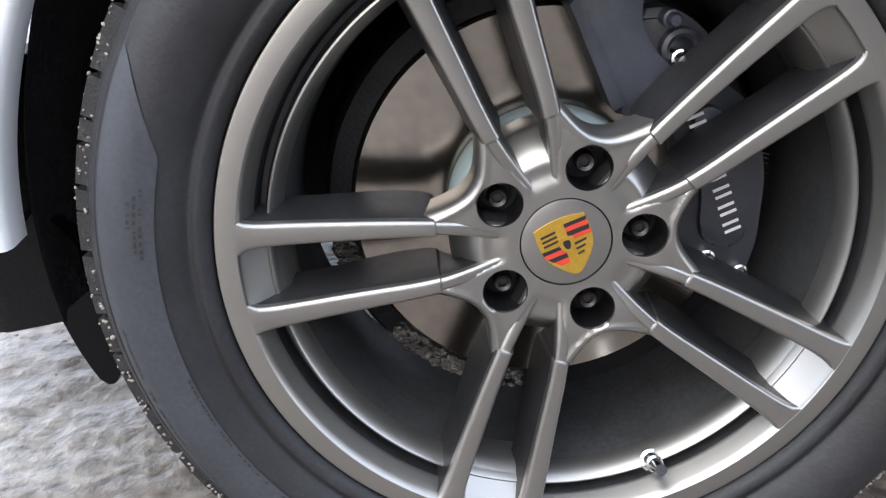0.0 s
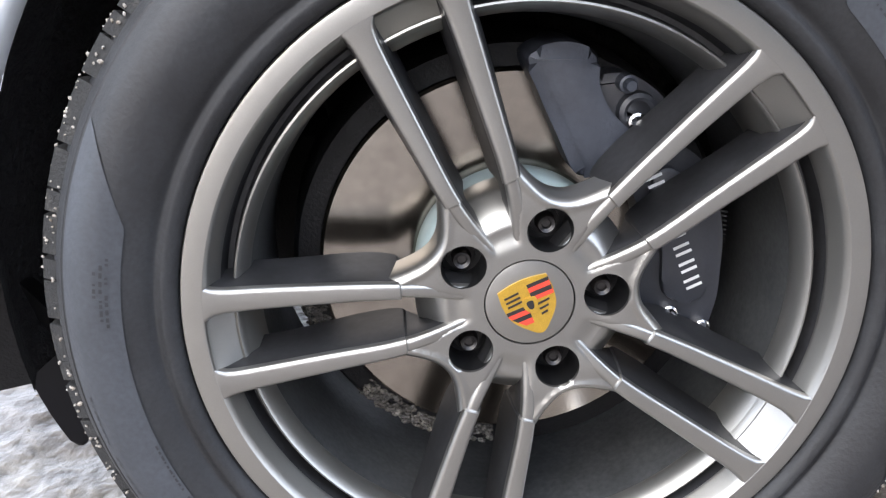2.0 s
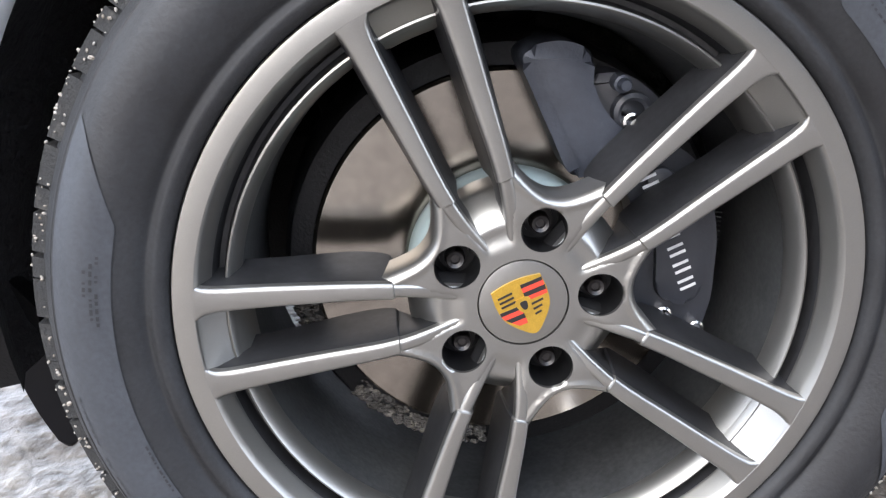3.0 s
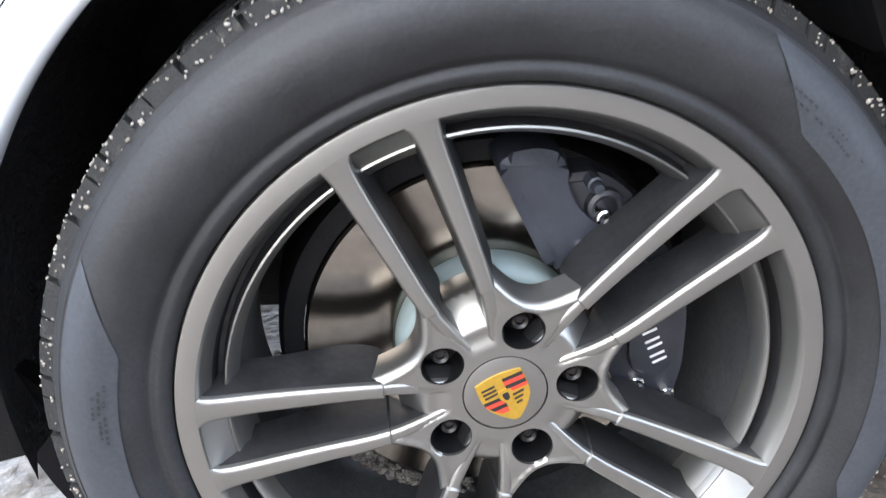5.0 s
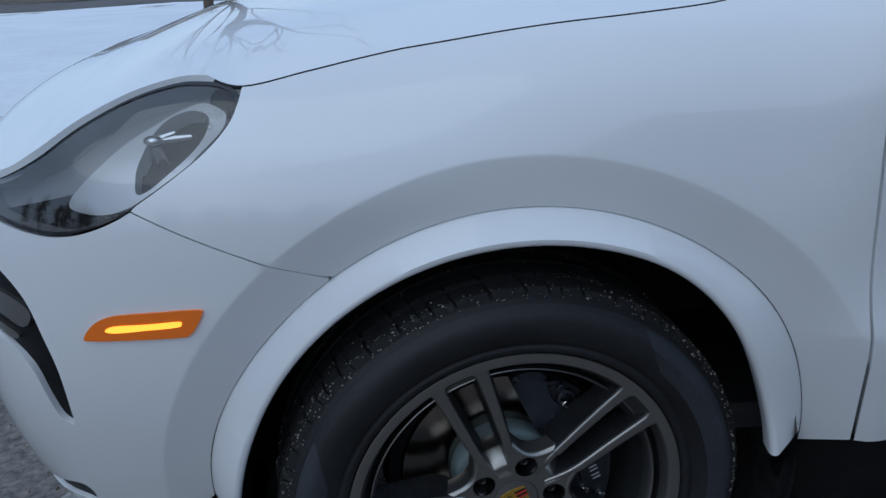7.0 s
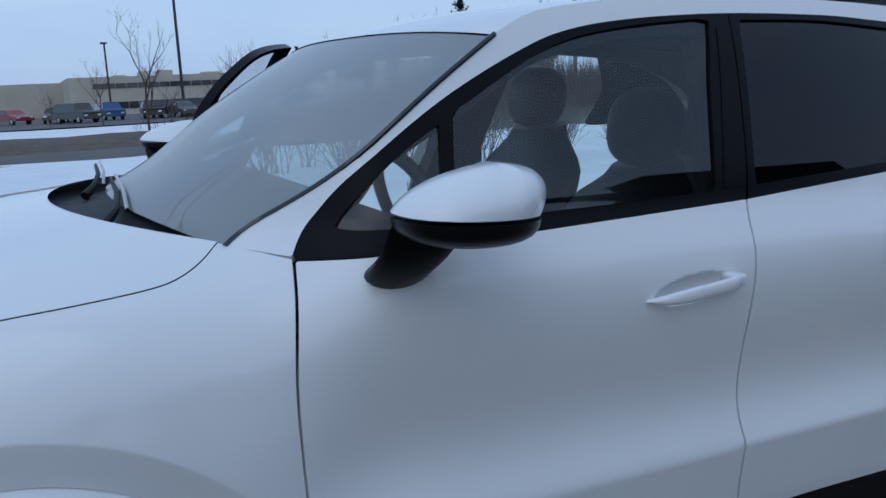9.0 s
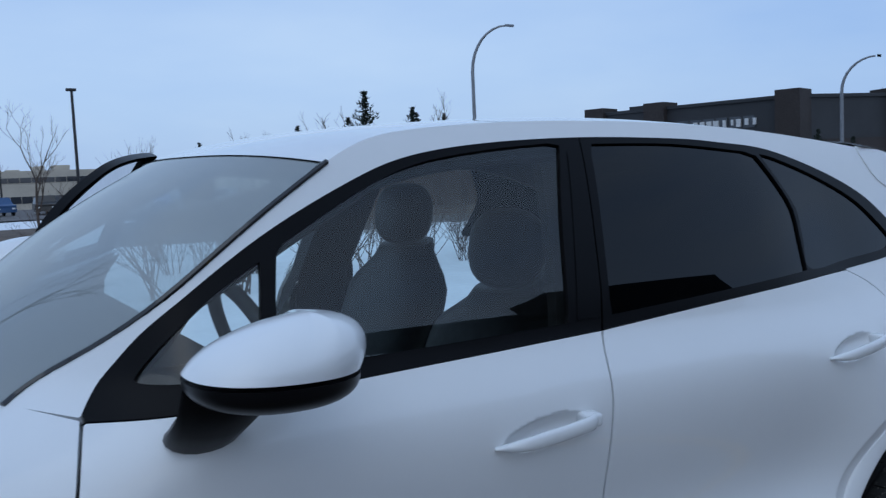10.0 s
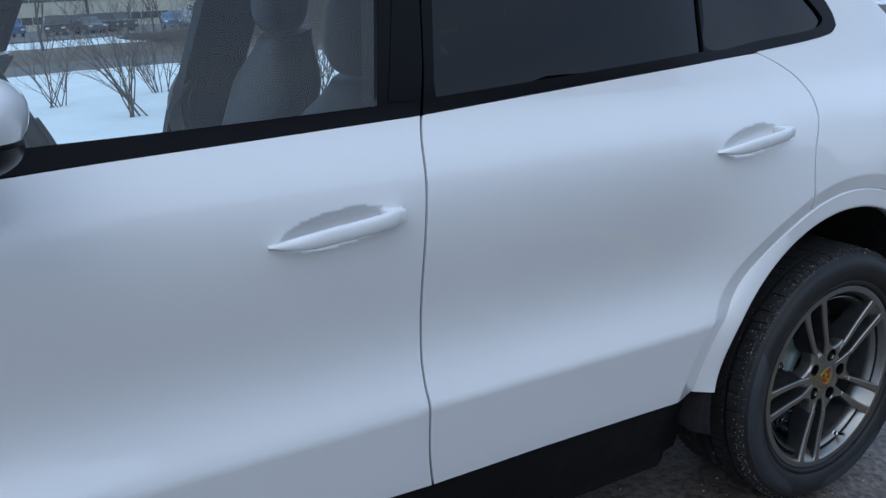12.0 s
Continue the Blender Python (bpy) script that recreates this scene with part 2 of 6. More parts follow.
def rounded(pts, n=8, closed=False):
    """A smooth line through the points (Catmull-Rom)."""
    out, m = [], len(pts)
    for i in range(m if closed else m - 1):
        p = [pts[(i + k) % m] if closed else pts[min(max(i + k, 0), m - 1)] for k in (-1, 0, 1, 2)]
        for j in range(n):
            t = j / n
            out.append(tuple(.5 * (2 * b + (c - a) * t + (2 * a - 5 * b + 4 * c - d) * t * t + (3 * b - a - 3 * c + d) * t ** 3) for a, b, c, d in zip(*p)))
    return out if closed else out + [tuple(pts[-1])]


def dense(loop, step):
    out = []
    for a, b in zip(loop, loop[1:] + loop[:1]):
        n = max(1, round(math.dist(a, b) / step))
        out += [tuple(p + (q - p) * k / n for p, q in zip(a, b)) for k in range(n)]
    keep = [out[0]]
    for p in out[1:]:
        if math.dist(p, keep[-1]) > step * .08:
            keep.append(p)
    if math.dist(keep[0], keep[-1]) < step * .08:
        keep.pop()
    return keep


def inside(px, py, loop):
    hit = np.zeros(len(px), bool)
    for (x0, y0), (x1, y1) in zip(loop, loop[1:] + loop[:1]):
        if y0 != y1:
            c = (y0 > py) != (y1 > py)
            hit ^= c & (px < (x1 - x0) * (py - y0) / (y1 - y0) + x0)
    return hit


def panel(name, loop, mat, parent, surf=None, holes=(), step=.03, off=0.0, rim=.02, mirror=False, label="", extra=(), edge=None, weld=False, back=None):
    """A sheet with the outline loop, and holes, on surf(u, v); its rim turns inwards. off: how far it stands inside the skin."""
    surf = surf or side
    loops = [dense(list(l), min(step, edge or .02)) for l in (loop, *holes)]
    us, vs = [p[0] for p in loops[0]], [p[1] for p in loops[0]]
    gx, gy = [], []
    rows = int((max(vs) - min(vs)) / (step * .87)) + 2
    for j in range(rows):
        y = min(vs) + j * step * .87
        for i in range(int((max(us) - min(us)) / step) + 2):
            gx.append(min(us) + (i + .5 * (j % 2)) * step), gy.append(y)
    gx, gy = np.array(gx + [e[0] for e in extra]), np.array(gy + [e[1] for e in extra])
    ok = inside(gx, gy, loops[0])
    for l in loops[1:]:
        ok &= ~inside(gx, gy, l)
    for l in loops:
        for (x0, y0), (x1, y1) in zip(l, l[1:] + l[:1]):
            dx, dy = x1 - x0, y1 - y0
            t = np.clip(((gx - x0) * dx + (gy - y0) * dy) / (dx * dx + dy * dy + 1e-12), 0, 1)
            ok &= (gx - x0 - t * dx) ** 2 + (gy - y0 - t * dy) ** 2 > (.35 * min(step, edge or .02)) ** 2
    pts, edges = [], []
    for l in loops:
        k = len(pts)
        pts += l
        edges += [(k + i, k + (i + 1) % len(l)) for i in range(len(l))]
    pts += list(zip(gx[ok].tolist(), gy[ok].tolist()))
    pv, _, pf, *_ = delaunay_2d_cdt([Vector(p) for p in pts], edges, [], 0, 1e-6)
    pv = [tuple(p) for p in pv]
    cx, cy = np.array([sum(pv[i][0] for i in f) / 3 for f in pf]), np.array([sum(pv[i][1] for i in f) / 3 for f in pf])
    keep = inside(cx, cy, loops[0])
    for l in loops[1:]:
        keep &= ~inside(cx, cy, l)

    def at(u, v):
        h = 2e-4
        p, a, b, c, d = (Vector(surf(*q)) for q in ((u, v), (u + h, v), (u - h, v), (u, v + h), (u, v - h)))
        n = (a - b).cross(c - d)
        n = n.normalized() if n.length > 0 else Vector((0, -1, 0))
        p = p - n * off
        if mirror:
            p.y, n.y = 2 * CY - p.y, -n.y
        return p, n
    verts, normals = [], []
    for q in pv:
        p, n = at(*q)
        verts.append(p), normals.append(n)
    faces = []
    for f, k in zip(pf, keep):
        if k:
            (x0, y0), (x1, y1), (x2, y2) = (pv[i] for i in f)
            up = (x1 - x0) * (y2 - y0) - (x2 - x0) * (y1 - y0) > 0
            faces.append(tuple(f) if up != mirror else tuple(f[::-1]))
    if rim:
        for l in loops:
            k, m = len(verts), len(l)
            ps = [at(*q) for q in l]
            for i, (p, n) in enumerate(ps):
                t = (ps[(i + 1) % m][0] - ps[i - 1][0])
                o = t.cross(n).normalized() if t.length > 0 else n
                verts.extend((p, p + Vector(back) * rim if back else p - n * rim)), normals.extend((o, o))
            for i in range(m):
                a, b = k + 2 * i, k + 2 * ((i + 1) % m)
                faces.append((a, a + 1, b + 1, b))
    if weld:
        bm = bmesh.new()
        vs = [bm.verts.new(v) for v in verts]
        for f in faces:
            bm.faces.new([vs[i] for i in f])
        bmesh.ops.remove_doubles(bm, verts=bm.verts, dist=1e-5)
        return part(name, bm, mat, parent, label, True, 64)
    return raw(name, verts, faces, mat, parent, label, True, normals)


def arc(cx, cz, r, a0, a1, n=40):
    return [(cx + (r if not callable(r) else r(a)) * math.cos(radians(a)), cz + (r if not callable(r) else r(a)) * math.sin(radians(a))) for a in (a0 + (a1 - a0) * k / n for k in range(n + 1))]


# ---- shape of the car's skin: x runs from nose to tail, y from the left side inwards, z up ----
CY = 0.967          # the car's middle plane
WHEELBASE = 2.895
HUB_Z = 0.378


def spline(pts):
    """A natural cubic through (x, y) pairs, straight beyond its ends."""
    xs, ys = np.array([p[0] for p in pts], float), np.array([p[1] for p in pts], float)
    n, h = len(xs), np.diff(xs)
    a, b = np.zeros((n, n)), np.zeros(n)
    a[0, 0] = a[-1, -1] = 1
    for i in range(1, n - 1):
        a[i, i - 1:i + 2] = h[i - 1], 2 * (h[i - 1] + h[i]), h[i]
        b[i] = 3 * ((ys[i + 1] - ys[i]) / h[i] - (ys[i] - ys[i - 1]) / h[i - 1])
    c = np.linalg.solve(a, b)
    bb = np.diff(ys) / h - h * (2 * c[:-1] + c[1:]) / 3
    dd = np.diff(c) / (3 * h)
    xs, ys, bb, c, dd = xs.tolist(), ys.tolist(), bb.tolist(), c.tolist(), dd.tolist()
    end = bb[-1] + 2 * c[-2] * (xs[-1] - xs[-2]) + 3 * dd[-1] * (xs[-1] - xs[-2]) ** 2

    def at(x):
        if x <= xs[0]:
            return ys[0] + bb[0] * (x - xs[0])
        if x >= xs[-1]:
            return ys[-1] + end * (x - xs[-1])
        i = 0
        while x > xs[i + 1]:
            i += 1
        t = x - xs[i]
        return ys[i] + t * (bb[i] + t * (c[i] + t * dd[i]))
    return at


def smooth(a, b, x):
    t = min(1, max(0, (x - a) / (b - a)))
    return t * t * t * (t * (6 * t - 15) + 10)


FENDER = spline([(.2, .09), (.43, .022), (.55, -.008), (.68, -.022), (.79, -.021), (.88, -.014), (.96, .002), (1.02, .021), (1.07, .052), (1.11, .092), (1.15, .145), (1.2, .205)])
DOOR = spline([(.2, .13), (.38, .05), (.43, .030), (.52, .010), (.60, -.004), (.648, -.0125), (.657, -.0132), (.667, -.0095), (.71, .013), (.76, .028), (.82, .028), (.91, .012), (1.0, -.003), (1.06, -.005),
               (1.12, .008), (1.18, .043), (1.22, .066), (1.25, .0768), (1.35, .1150), (1.5, .179), (1.62, .238), (1.68, .272)])
QUARTER = spline([(.2, .09), (.43, .025), (.58, -.008), (.74, -.026), (.86, -.026), (.94, -.018), (1.02, -.004), (1.08, .012), (1.14, .036), (1.2, .068), (1.26, .100), (1.35, .14), (1.5, .2), (1.62, .25), (1.68, .28)])
NOSE = spline([(.2, -.86), (.35, -.94), (.5, -.975), (.65, -.98), (.8, -.965), (.9, -.935), (.98, -.885), (1.04, -.82), (1.08, -.75), (1.15, -.6)])
TAIL = spline([(.2, 3.85), (.4, 3.96), (.6, 3.99), (.8, 3.985), (.95, 3.96), (1.1, 3.90), (1.2, 3.83), (1.35, 3.74), (1.5, 3.66), (1.65, 3.6)])
FRONT, REAR = -0.16, 3.05


def side(u, z, mirror=False):
    """The skin at u along the car's side (its x between the wheels, then round the corner) and height z."""
    n = 3.6
    if u < FRONT:
        f, a = min(math.pi / 2, (FRONT - u) / 0.78), FRONT - NOSE(z)
        r = (math.cos(f) ** n + math.sin(f) ** n) ** (-1 / n)
        x, y0 = FRONT - a * r * math.sin(f), CY * (1 - r * math.cos(f))
    elif u > REAR:
        n = 2.6
        f, a = min(math.pi / 2, (u - REAR) / 0.92), TAIL(z) - REAR
        r = (math.cos(f) ** n + math.sin(f) ** n) ** (-1 / n)
        x, y0 = REAR + a * r * math.sin(f), CY * (1 - r * math.cos(f))
    else:
        x, y0 = u, 0.0
    top = smooth(.86, 1.02, z)
    shift = (-.085 * smooth(.35, -.45, x) if x < .35 else 0) * top
    kf, kq = smooth(.75, .36, x) if x < .75 else 0, smooth(2.2, 2.75, x)
    p = 0.0
    if kf > 0:
        p += kf * FENDER(z - shift)
    if kf < 1 and kq < 1:
        p += (1 - kf) * (1 - kq) * DOOR(z)
    if kq > 0:
        p += kq * QUARTER(z)
    # greenhouse narrows forwards and backwards
    if z > 1.1:
        g = smooth(1.1, 1.25, z)
        p += g * (.09 * max(0, .95 - x) ** 2 / .25 + .030 * max(0, x - 1.9) ** 2)
    # the bulge over each wheel ends in a soft edge, below which the skin tucks in
    for wx, edge in ((0.015, .575), (WHEELBASE, .59)):
        d = math.hypot(x - wx, z - HUB_Z)
        if d < edge + .03:
            t = edge - d
            soft = .0018
            p += .40 * (t + math.sqrt(t * t + soft * soft)) / 2 * smooth(-.03, 0.0, t) if t > -.03 else 0
    y = y0 + p * (1 - y0 / CY)
    return (x, 2 * CY - y if mirror else y, z)


# ---- the white car ----
car = empty("car", "white five-door SUV parked on wet gritty asphalt, its passenger door open", "car")


def xu(x, z):
    """The u at which the skin has this x."""
    if FRONT <= x <= REAR:
        return x
    lo, hi = (-1.36, FRONT) if x < FRONT else (REAR, REAR + 1.44)
    for _ in range(40):
        mid = (lo + hi) / 2
        if side(mid, z)[0] < x:
            lo = mid
        else:
            hi = mid
    return lo


def skin(pts):
    return [(xu(x, z), z) for x, z in pts]


ARCH_F, ARCH_R = (.015, .385), (2.895, .412)
GAP = .0028


def rin_f(a):
    return .445 - .045 * smooth(74, 14, a) + .004 * smooth(150, 182, a)


def rout_f(a):
    return .490 + .016 * smooth(125, 182, a) - .018 * smooth(52, 10, a)


def rin_r(a):
    return .462 - .014 * smooth(148, 178, a)


def rout_r(a):
    return .515 - .008 * smooth(150, 178, a)


def more(f, d):
    return lambda a: f(a) + d


hood_gap = rounded([(-.486, 1.051), (-.422, 1.039), (-.33, 1.055), (-.235, 1.0715), (-.12, 1.0885), (-.006, 1.106), (.08, 1.1165), (.173, 1.125), (.303, 1.1375), (.358, 1.149), (.402, 1.167), (.439, 1.190)], 6)
front_edge = rounded([(-1.385, .905), (-1.1, .900), (-.90, .898), (-.80, .905), (-.722, .926), (-.677, .957), (-.635, .997), (-.584, 1.031), (-.529, 1.049), (-.486, 1.051)], 6)
lamp_low = rounded([(-.418, 1.022), (-.420, .999), (-.438, .970), (-.473, .936), (-.523, .894), (-.557, .873), (-.591, .860), (-.627, .855), (-.669, .858), (-.71, .864), (-.77, .872), (-.80, .885)], 5)
lamp_high = rounded([(-.80, .885), (-.785, .898), (-.722, .918), (-.671, .950), (-.630, .991), (-.580, 1.026), (-.529, 1.044), (-.486, 1.0465), (-.451, 1.043), (-.425, 1.033), (-.418, 1.022)], 5)
bumper_gap = rounded([(-.273, .784), (-.348, .815), (-.438, .854), (-.520, .893)], 5)
door_gap = rounded([(.551, 1.169), (.533, 1.111), (.517, 1.022), (.512, .934), (.517, .818), (.526, .706), (.537, .623), (.562, .442)], 6)
b_gap = rounded([(1.611, 1.221), (1.590, 1.15), (1.577, 1.043), (1.575, .925), (1.579, .80), (1.576, .728), (1.573, .665), (1.582, .535), (1.596, .456)], 6)
c_gap = rounded([(2.613, 1.288), (2.68, 1.262), (2.738, 1.226), (2.764, 1.183), (2.750, 1.12), (2.718, 1.05), (2.706, .971), (2.708, .897)], 6)


def shifted(line, du, dz=0.0):
    return [(u + du, z + dz) for u, z in line]


def grown(line, d):
    return [(u, z + d) for u, z in line]


fender = ([p for p in hood_gap if p[0] > -.43] + shifted(door_gap, -GAP) + [(.487, .428)] + skin(arc(*ARCH_F, more(rout_f, .0015), 5, 125.5, 50))
          + shifted(bumper_gap, .0004, .0008)[1:] + [p for p in lamp_low[::-1] if p[0] > -.52])
flare_pts = [q for r in (.500, .515, .530, .545, .556, .564, .569, .5725, .575, .5775, .581, .587, .595, .606) for q in skin(arc(.015, HUB_Z, r, 4, 186, 190))]
panel("front_fender", fender, PAINT, car, step=.025, rim=.018, extra=flare_pts)
bumper = [p for p in front_edge if p[0] < -.84] + [p for p in shifted(lamp_low[::-1], 0, -.004) if p[0] < -.525] + shifted(bumper_gap[::-1], -.0004, -.0008) \
    + skin(arc(*ARCH_F, more(rout_f, .0015), 126.5, 180.5, 24)) + [(-.505, .347), (-.56, .312), (-.65, .277), (-.80, .27), (-1.385, .27)]
bumper = [(u, z - .004) if z > .86 and u < -.84 else (u, z) for u, z in bumper]
intake = rounded([(-.75, .800), (-.703, .786), (-.664, .750), (-.643, .698), (-.627, .634), (-.624, .552), (-.632, .542), (-.646, .556), (-.657, .593), (-.672, .638), (-.705, .668), (-.76, .69), (-.88, .70), (-.93, .74), (-.88, .79), (-.80, .80)], 5, True)
slot = rounded([(-.80, .355), (-.724, .374), (-.673, .391), (-.655, .380), (-.661, .348), (-.703, .344), (-.80, .322)], 4, True)
grille = [(-.99, .40), (-1.385, .36), (-1.385, .80), (-1.02, .80), (-.97, .62)]
bump = panel("front_bumper", bumper, PAINT, car, holes=(intake, slot, dense(grille, .1)), step=.025, rim=.03, extra=flare_pts, label="white painted front bumper with dark air intakes")
panel("intake_recess", intake, BLACK, bump, off=.010, rim=0.0, label="black mesh inside the air intake")
panel("slot_recess", slot, BLACK, bump, off=.008, rim=0.0)
panel("intake_blade", rounded([(-.662, .732), (-.675, .702), (-.726, .715), (-.85, .725), (-.85, .757), (-.718, .752)], 4, True), RIM, bump, off=.003, rim=.01, label="satin grey blade in the air intake")
panel("intake_blade", rounded([(-.690, .688), (-.70, .676), (-.76, .692), (-.85, .70), (-.85, .708), (-.75, .702)], 4, True), RIM, bump, off=.004, rim=.01)
panel("bumper_skirt", skin([(-.468, .378), (-.482, .362), (-.505, .345), (-.56, .310), (-.65, .275), (-.80, .268), (-.95, .268), (-.95, .225), (-.60, .225), (-.455, .25), (-.448, .33)]), BLACK, car, off=.012, rim=.03, label="unpainted black lower bumper edge")
mark = rounded([(-.581, .700), (-.574, .715), (-.560, .730), (-.536, .740), (-.485, .747), (-.438, .751), (-.432, .746), (-.441, .724), (-.449, .713), (-.459, .709), (-.52, .703), (-.574, .697)], 4, True)
marker = panel("side_marker", grown(mark, .0045), AMBER, car, off=-.004, step=.008, rim=.008, label="lit amber side marker lamp")
panel("lit_strip", grown(rounded([(-.552, .716), (-.54, .7235), (-.50, .7285), (-.462, .7335), (-.458, .7300), (-.463, .7255), (-.50, .7200), (-.54, .7135)], 4, True), .0045), AMBERLIT, marker, off=-.0055, step=.008, rim=.002)

# headlamp: dark housing, bright reflector shell, projector and clear lens
lamp_loop = lamp_low + lamp_high[1:-1]
headlamp = panel("headlamp", lamp_loop, LAMPDARK, car, off=.045, rim=0.0, label="clear headlamp with dark rim and pale reflector")


def ring_panel(name, loop, inner, mat, parent, off, rim, label=""):
    cu, cz = sum(p[0] for p in loop) / len(loop), sum(p[1] for p in loop) / len(loop)
    return panel(name, loop, mat, parent, holes=([(cu + (u - cu) * inner[0], cz + (z - cz) * inner[1]) for u, z in loop],), off=off, rim=rim, step=.012, label=label)


ring_panel("lamp_seal", lamp_loop, (.978, .962), GLOSS, headlamp, .001, .004)
ring_panel("lamp_wall", lamp_loop, (.985, .975), LAMPDARK, headlamp, .0055, .040)
bowl = rounded([(-.611, .899), (-.603, .922), (-.567, .976), (-.529, 1.006), (-.506, 1.021), (-.478, 1.030), (-.442, 1.020), (-.433, 1.006), (-.440, .990), (-.456, .970), (-.476, .940), (-.519, .904), (-.560, .886), (-.599, .889)], 4, True)
pit = rounded([(-.523, .917), (-.530, .940), (-.532, .960), (-.529, .992), (-.517, 1.011), (-.492, 1.021), (-.465, 1.016), (-.456, 1.004), (-.460, .981), (-.486, .947), (-.507, .924)], 4, True)
panel("reflector", bowl, REFLECT, headlamp, holes=(pit,), off=.016, rim=.03, step=.012, label="pale silver reflector scoop")
panel("reflector_pit", pit, BLACK, headlamp, off=.044, rim=0.0, step=.02)
o = Vector(side(-.517, .973)) + Vector((.0, .026, 0))
bm = bmesh.new()
bmesh.ops.create_uvsphere(bm, u_segments=16, v_segments=10, radius=.011, matrix=Matrix.Translation(o) @ Matrix.Diagonal((1.4, 1, .8, 1)))
part("projector", bm, CHROME, headlamp, smooth=True)
bm = bmesh.new()
for dx, dz in ((.052, .004), (.030, .010), (.004, -.048), (-.008, -.030), (.018, -.044)):
    tube(bm, [o, o + Vector((dx, .004, dz))], [.006, .0035], 6)
part("lamp_bracket", bm, CHROME, headlamp, smooth=True)
lens = panel("lens", lamp_loop, LENS, headlamp, off=.002, rim=0.0)
lens.visible_shadow = False

# front and rear doors below the windows, with hollows behind the handles
HANDLES = ((1.398, 1.046, .13), (2.487, 1.095, .135))


def door_skin(u, z):
    x, y, z = side(u, z)
    for hu, hz, half in HANDLES:
        d = ((u - hu) / (half * .86)) ** 2 + ((z - hz - .001 - .10 * (u - hu)) / .032) ** 2
        if d < 1:
            y += .030 * (1 - d) ** 1.25
    return (x, y, z)


fine_f = [(1.265 + .005 * i, .990 + .005 * j) for i in range(53) for j in range(26)]
fine_r = [(u + 1.089, z + .049) for u, z in fine_f]
belt_f = rounded([(.556, 1.168), (.75, 1.179), (.978, 1.193), (1.3, 1.207), (1.608, 1.221)], 6)
belt_r = rounded([(1.614, 1.2215), (1.9, 1.243), (2.188, 1.264), (2.45, 1.281), (2.61, 1.289)], 6)
door_f = [(u, z - .002) for u, z in belt_f] + shifted(b_gap, -GAP)[1:] + [(1.4, .463), (1.2, .474), (.95, .482), (.75, .463), (.6, .442)] + shifted(door_gap[::-1], GAP)[:-1]
door_r = [(u, z - .002) for u, z in belt_r] + shifted(c_gap, -GAP)[1:] + arc(*ARCH_R, more(rout_r, .0015), 111, 176, 40) + [(2.25, .451), (2.1, .454), (1.9, .457)] + shifted(b_gap[::-1], GAP)[:-1]
flare_r = [q for r in (.530, .545, .560, .572, .580, .586, .591, .596, .602, .610, .622) for q in skin(arc(WHEELBASE, HUB_Z, r, 4, 178, 150))]
front_door = panel("front_door", door_f, PAINT, car, surf=door_skin, extra=fine_f, step=.025, rim=.02)
rear_door = panel("rear_door", door_r, PAINT, car, surf=door_skin, extra=fine_r + flare_r, step=.025, rim=.02)


def handle(door, hu, hz, half, name="door_handle"):
    """A bowed grip standing off the skin between two feet."""
    bm, rings, n = bmesh.new(), [], 28
    for i in range(n + 1):
        t = -1 + 2 * i / n
        u, z = hu + t * half, hz + t * .014
        p = Vector(side(u, z))
        bow = .034 * (1 - abs(t) ** 3.2) - .003 if t < 0 else .036 * (1 - t ** 7) - .003
        h = (.0155 * max(.22, 1 - abs(t) ** 3.4) if t < 0 else .0155 * max(.5, 1 - t ** 9)) * (1 + .22 * smooth(.55, .85, t))
        d = .0085
        ring = []
        for k in range(12):
            a = 2 * math.pi * k / 12
            ca, sa = math.cos(a), math.sin(a)
            ring.append(bm.verts.new(p + Vector((0, -bow + d * (1.3 if ca > 0 else 1) * ca, h * (abs(sa) ** .8) * (1 if sa > 0 else -1)))))
        rings.append(ring)
    for a, b in zip(rings, rings[1:]):
        for k in range(12):
            bm.faces.new((a[k], a[(k + 1) % 12], b[(k + 1) % 12], b[k]))
    bm.faces.new(rings[0]), bm.faces.new(rings[-1])
    p = Vector(side(hu + .80 * half, hz + .80 * .014))
    box(bm, p.x - .020, p.x + .020, p.y - .030, p.y + .012, p.z - .013, p.z + .015, .006)
    part(name, bm, PAINT, door, "white body-coloured pull handle", smooth=True, angle=50)


handle(front_door, *HANDLES[0])
handle(rear_door, *HANDLES[1])

# body side above and behind the doors: windscreen pillar, roof edge, rear quarter
trim_top = rounded([(2.985, 1.345), (2.975, 1.385), (2.93, 1.437), (2.83, 1.506), (2.651, 1.575), (2.414, 1.633), (2.20, 1.650), (2.023, 1.656), (1.706, 1.651), (1.419, 1.631), (1.212, 1.599), (1.061, 1.546), (.864, 1.449), (.683, 1.325), (.60, 1.237), (.553, 1.176)], 6)
belt_q = rounded([(2.617, 1.291), (2.75, 1.301), (2.86, 1.311), (2.95, 1.324), (2.985, 1.345)], 5)
screen_edge = rounded([(.445, 1.185), (.580, 1.270), (.739, 1.394), (.88, 1.496), (1.022, 1.586)], 6)
roof_edge = rounded([(1.022, 1.586), (1.14, 1.638), (1.32, 1.667), (1.6, 1.688), (1.95, 1.697), (2.3, 1.692), (2.65, 1.672), (2.93, 1.648), (3.10, 1.630)], 6)
tail_edge = rounded([(3.10, 1.630), (3.02, 1.585), (3.012, 1.522), (3.12, 1.471), (3.267, 1.412), (3.45, 1.325), (3.63, 1.20)], 5)
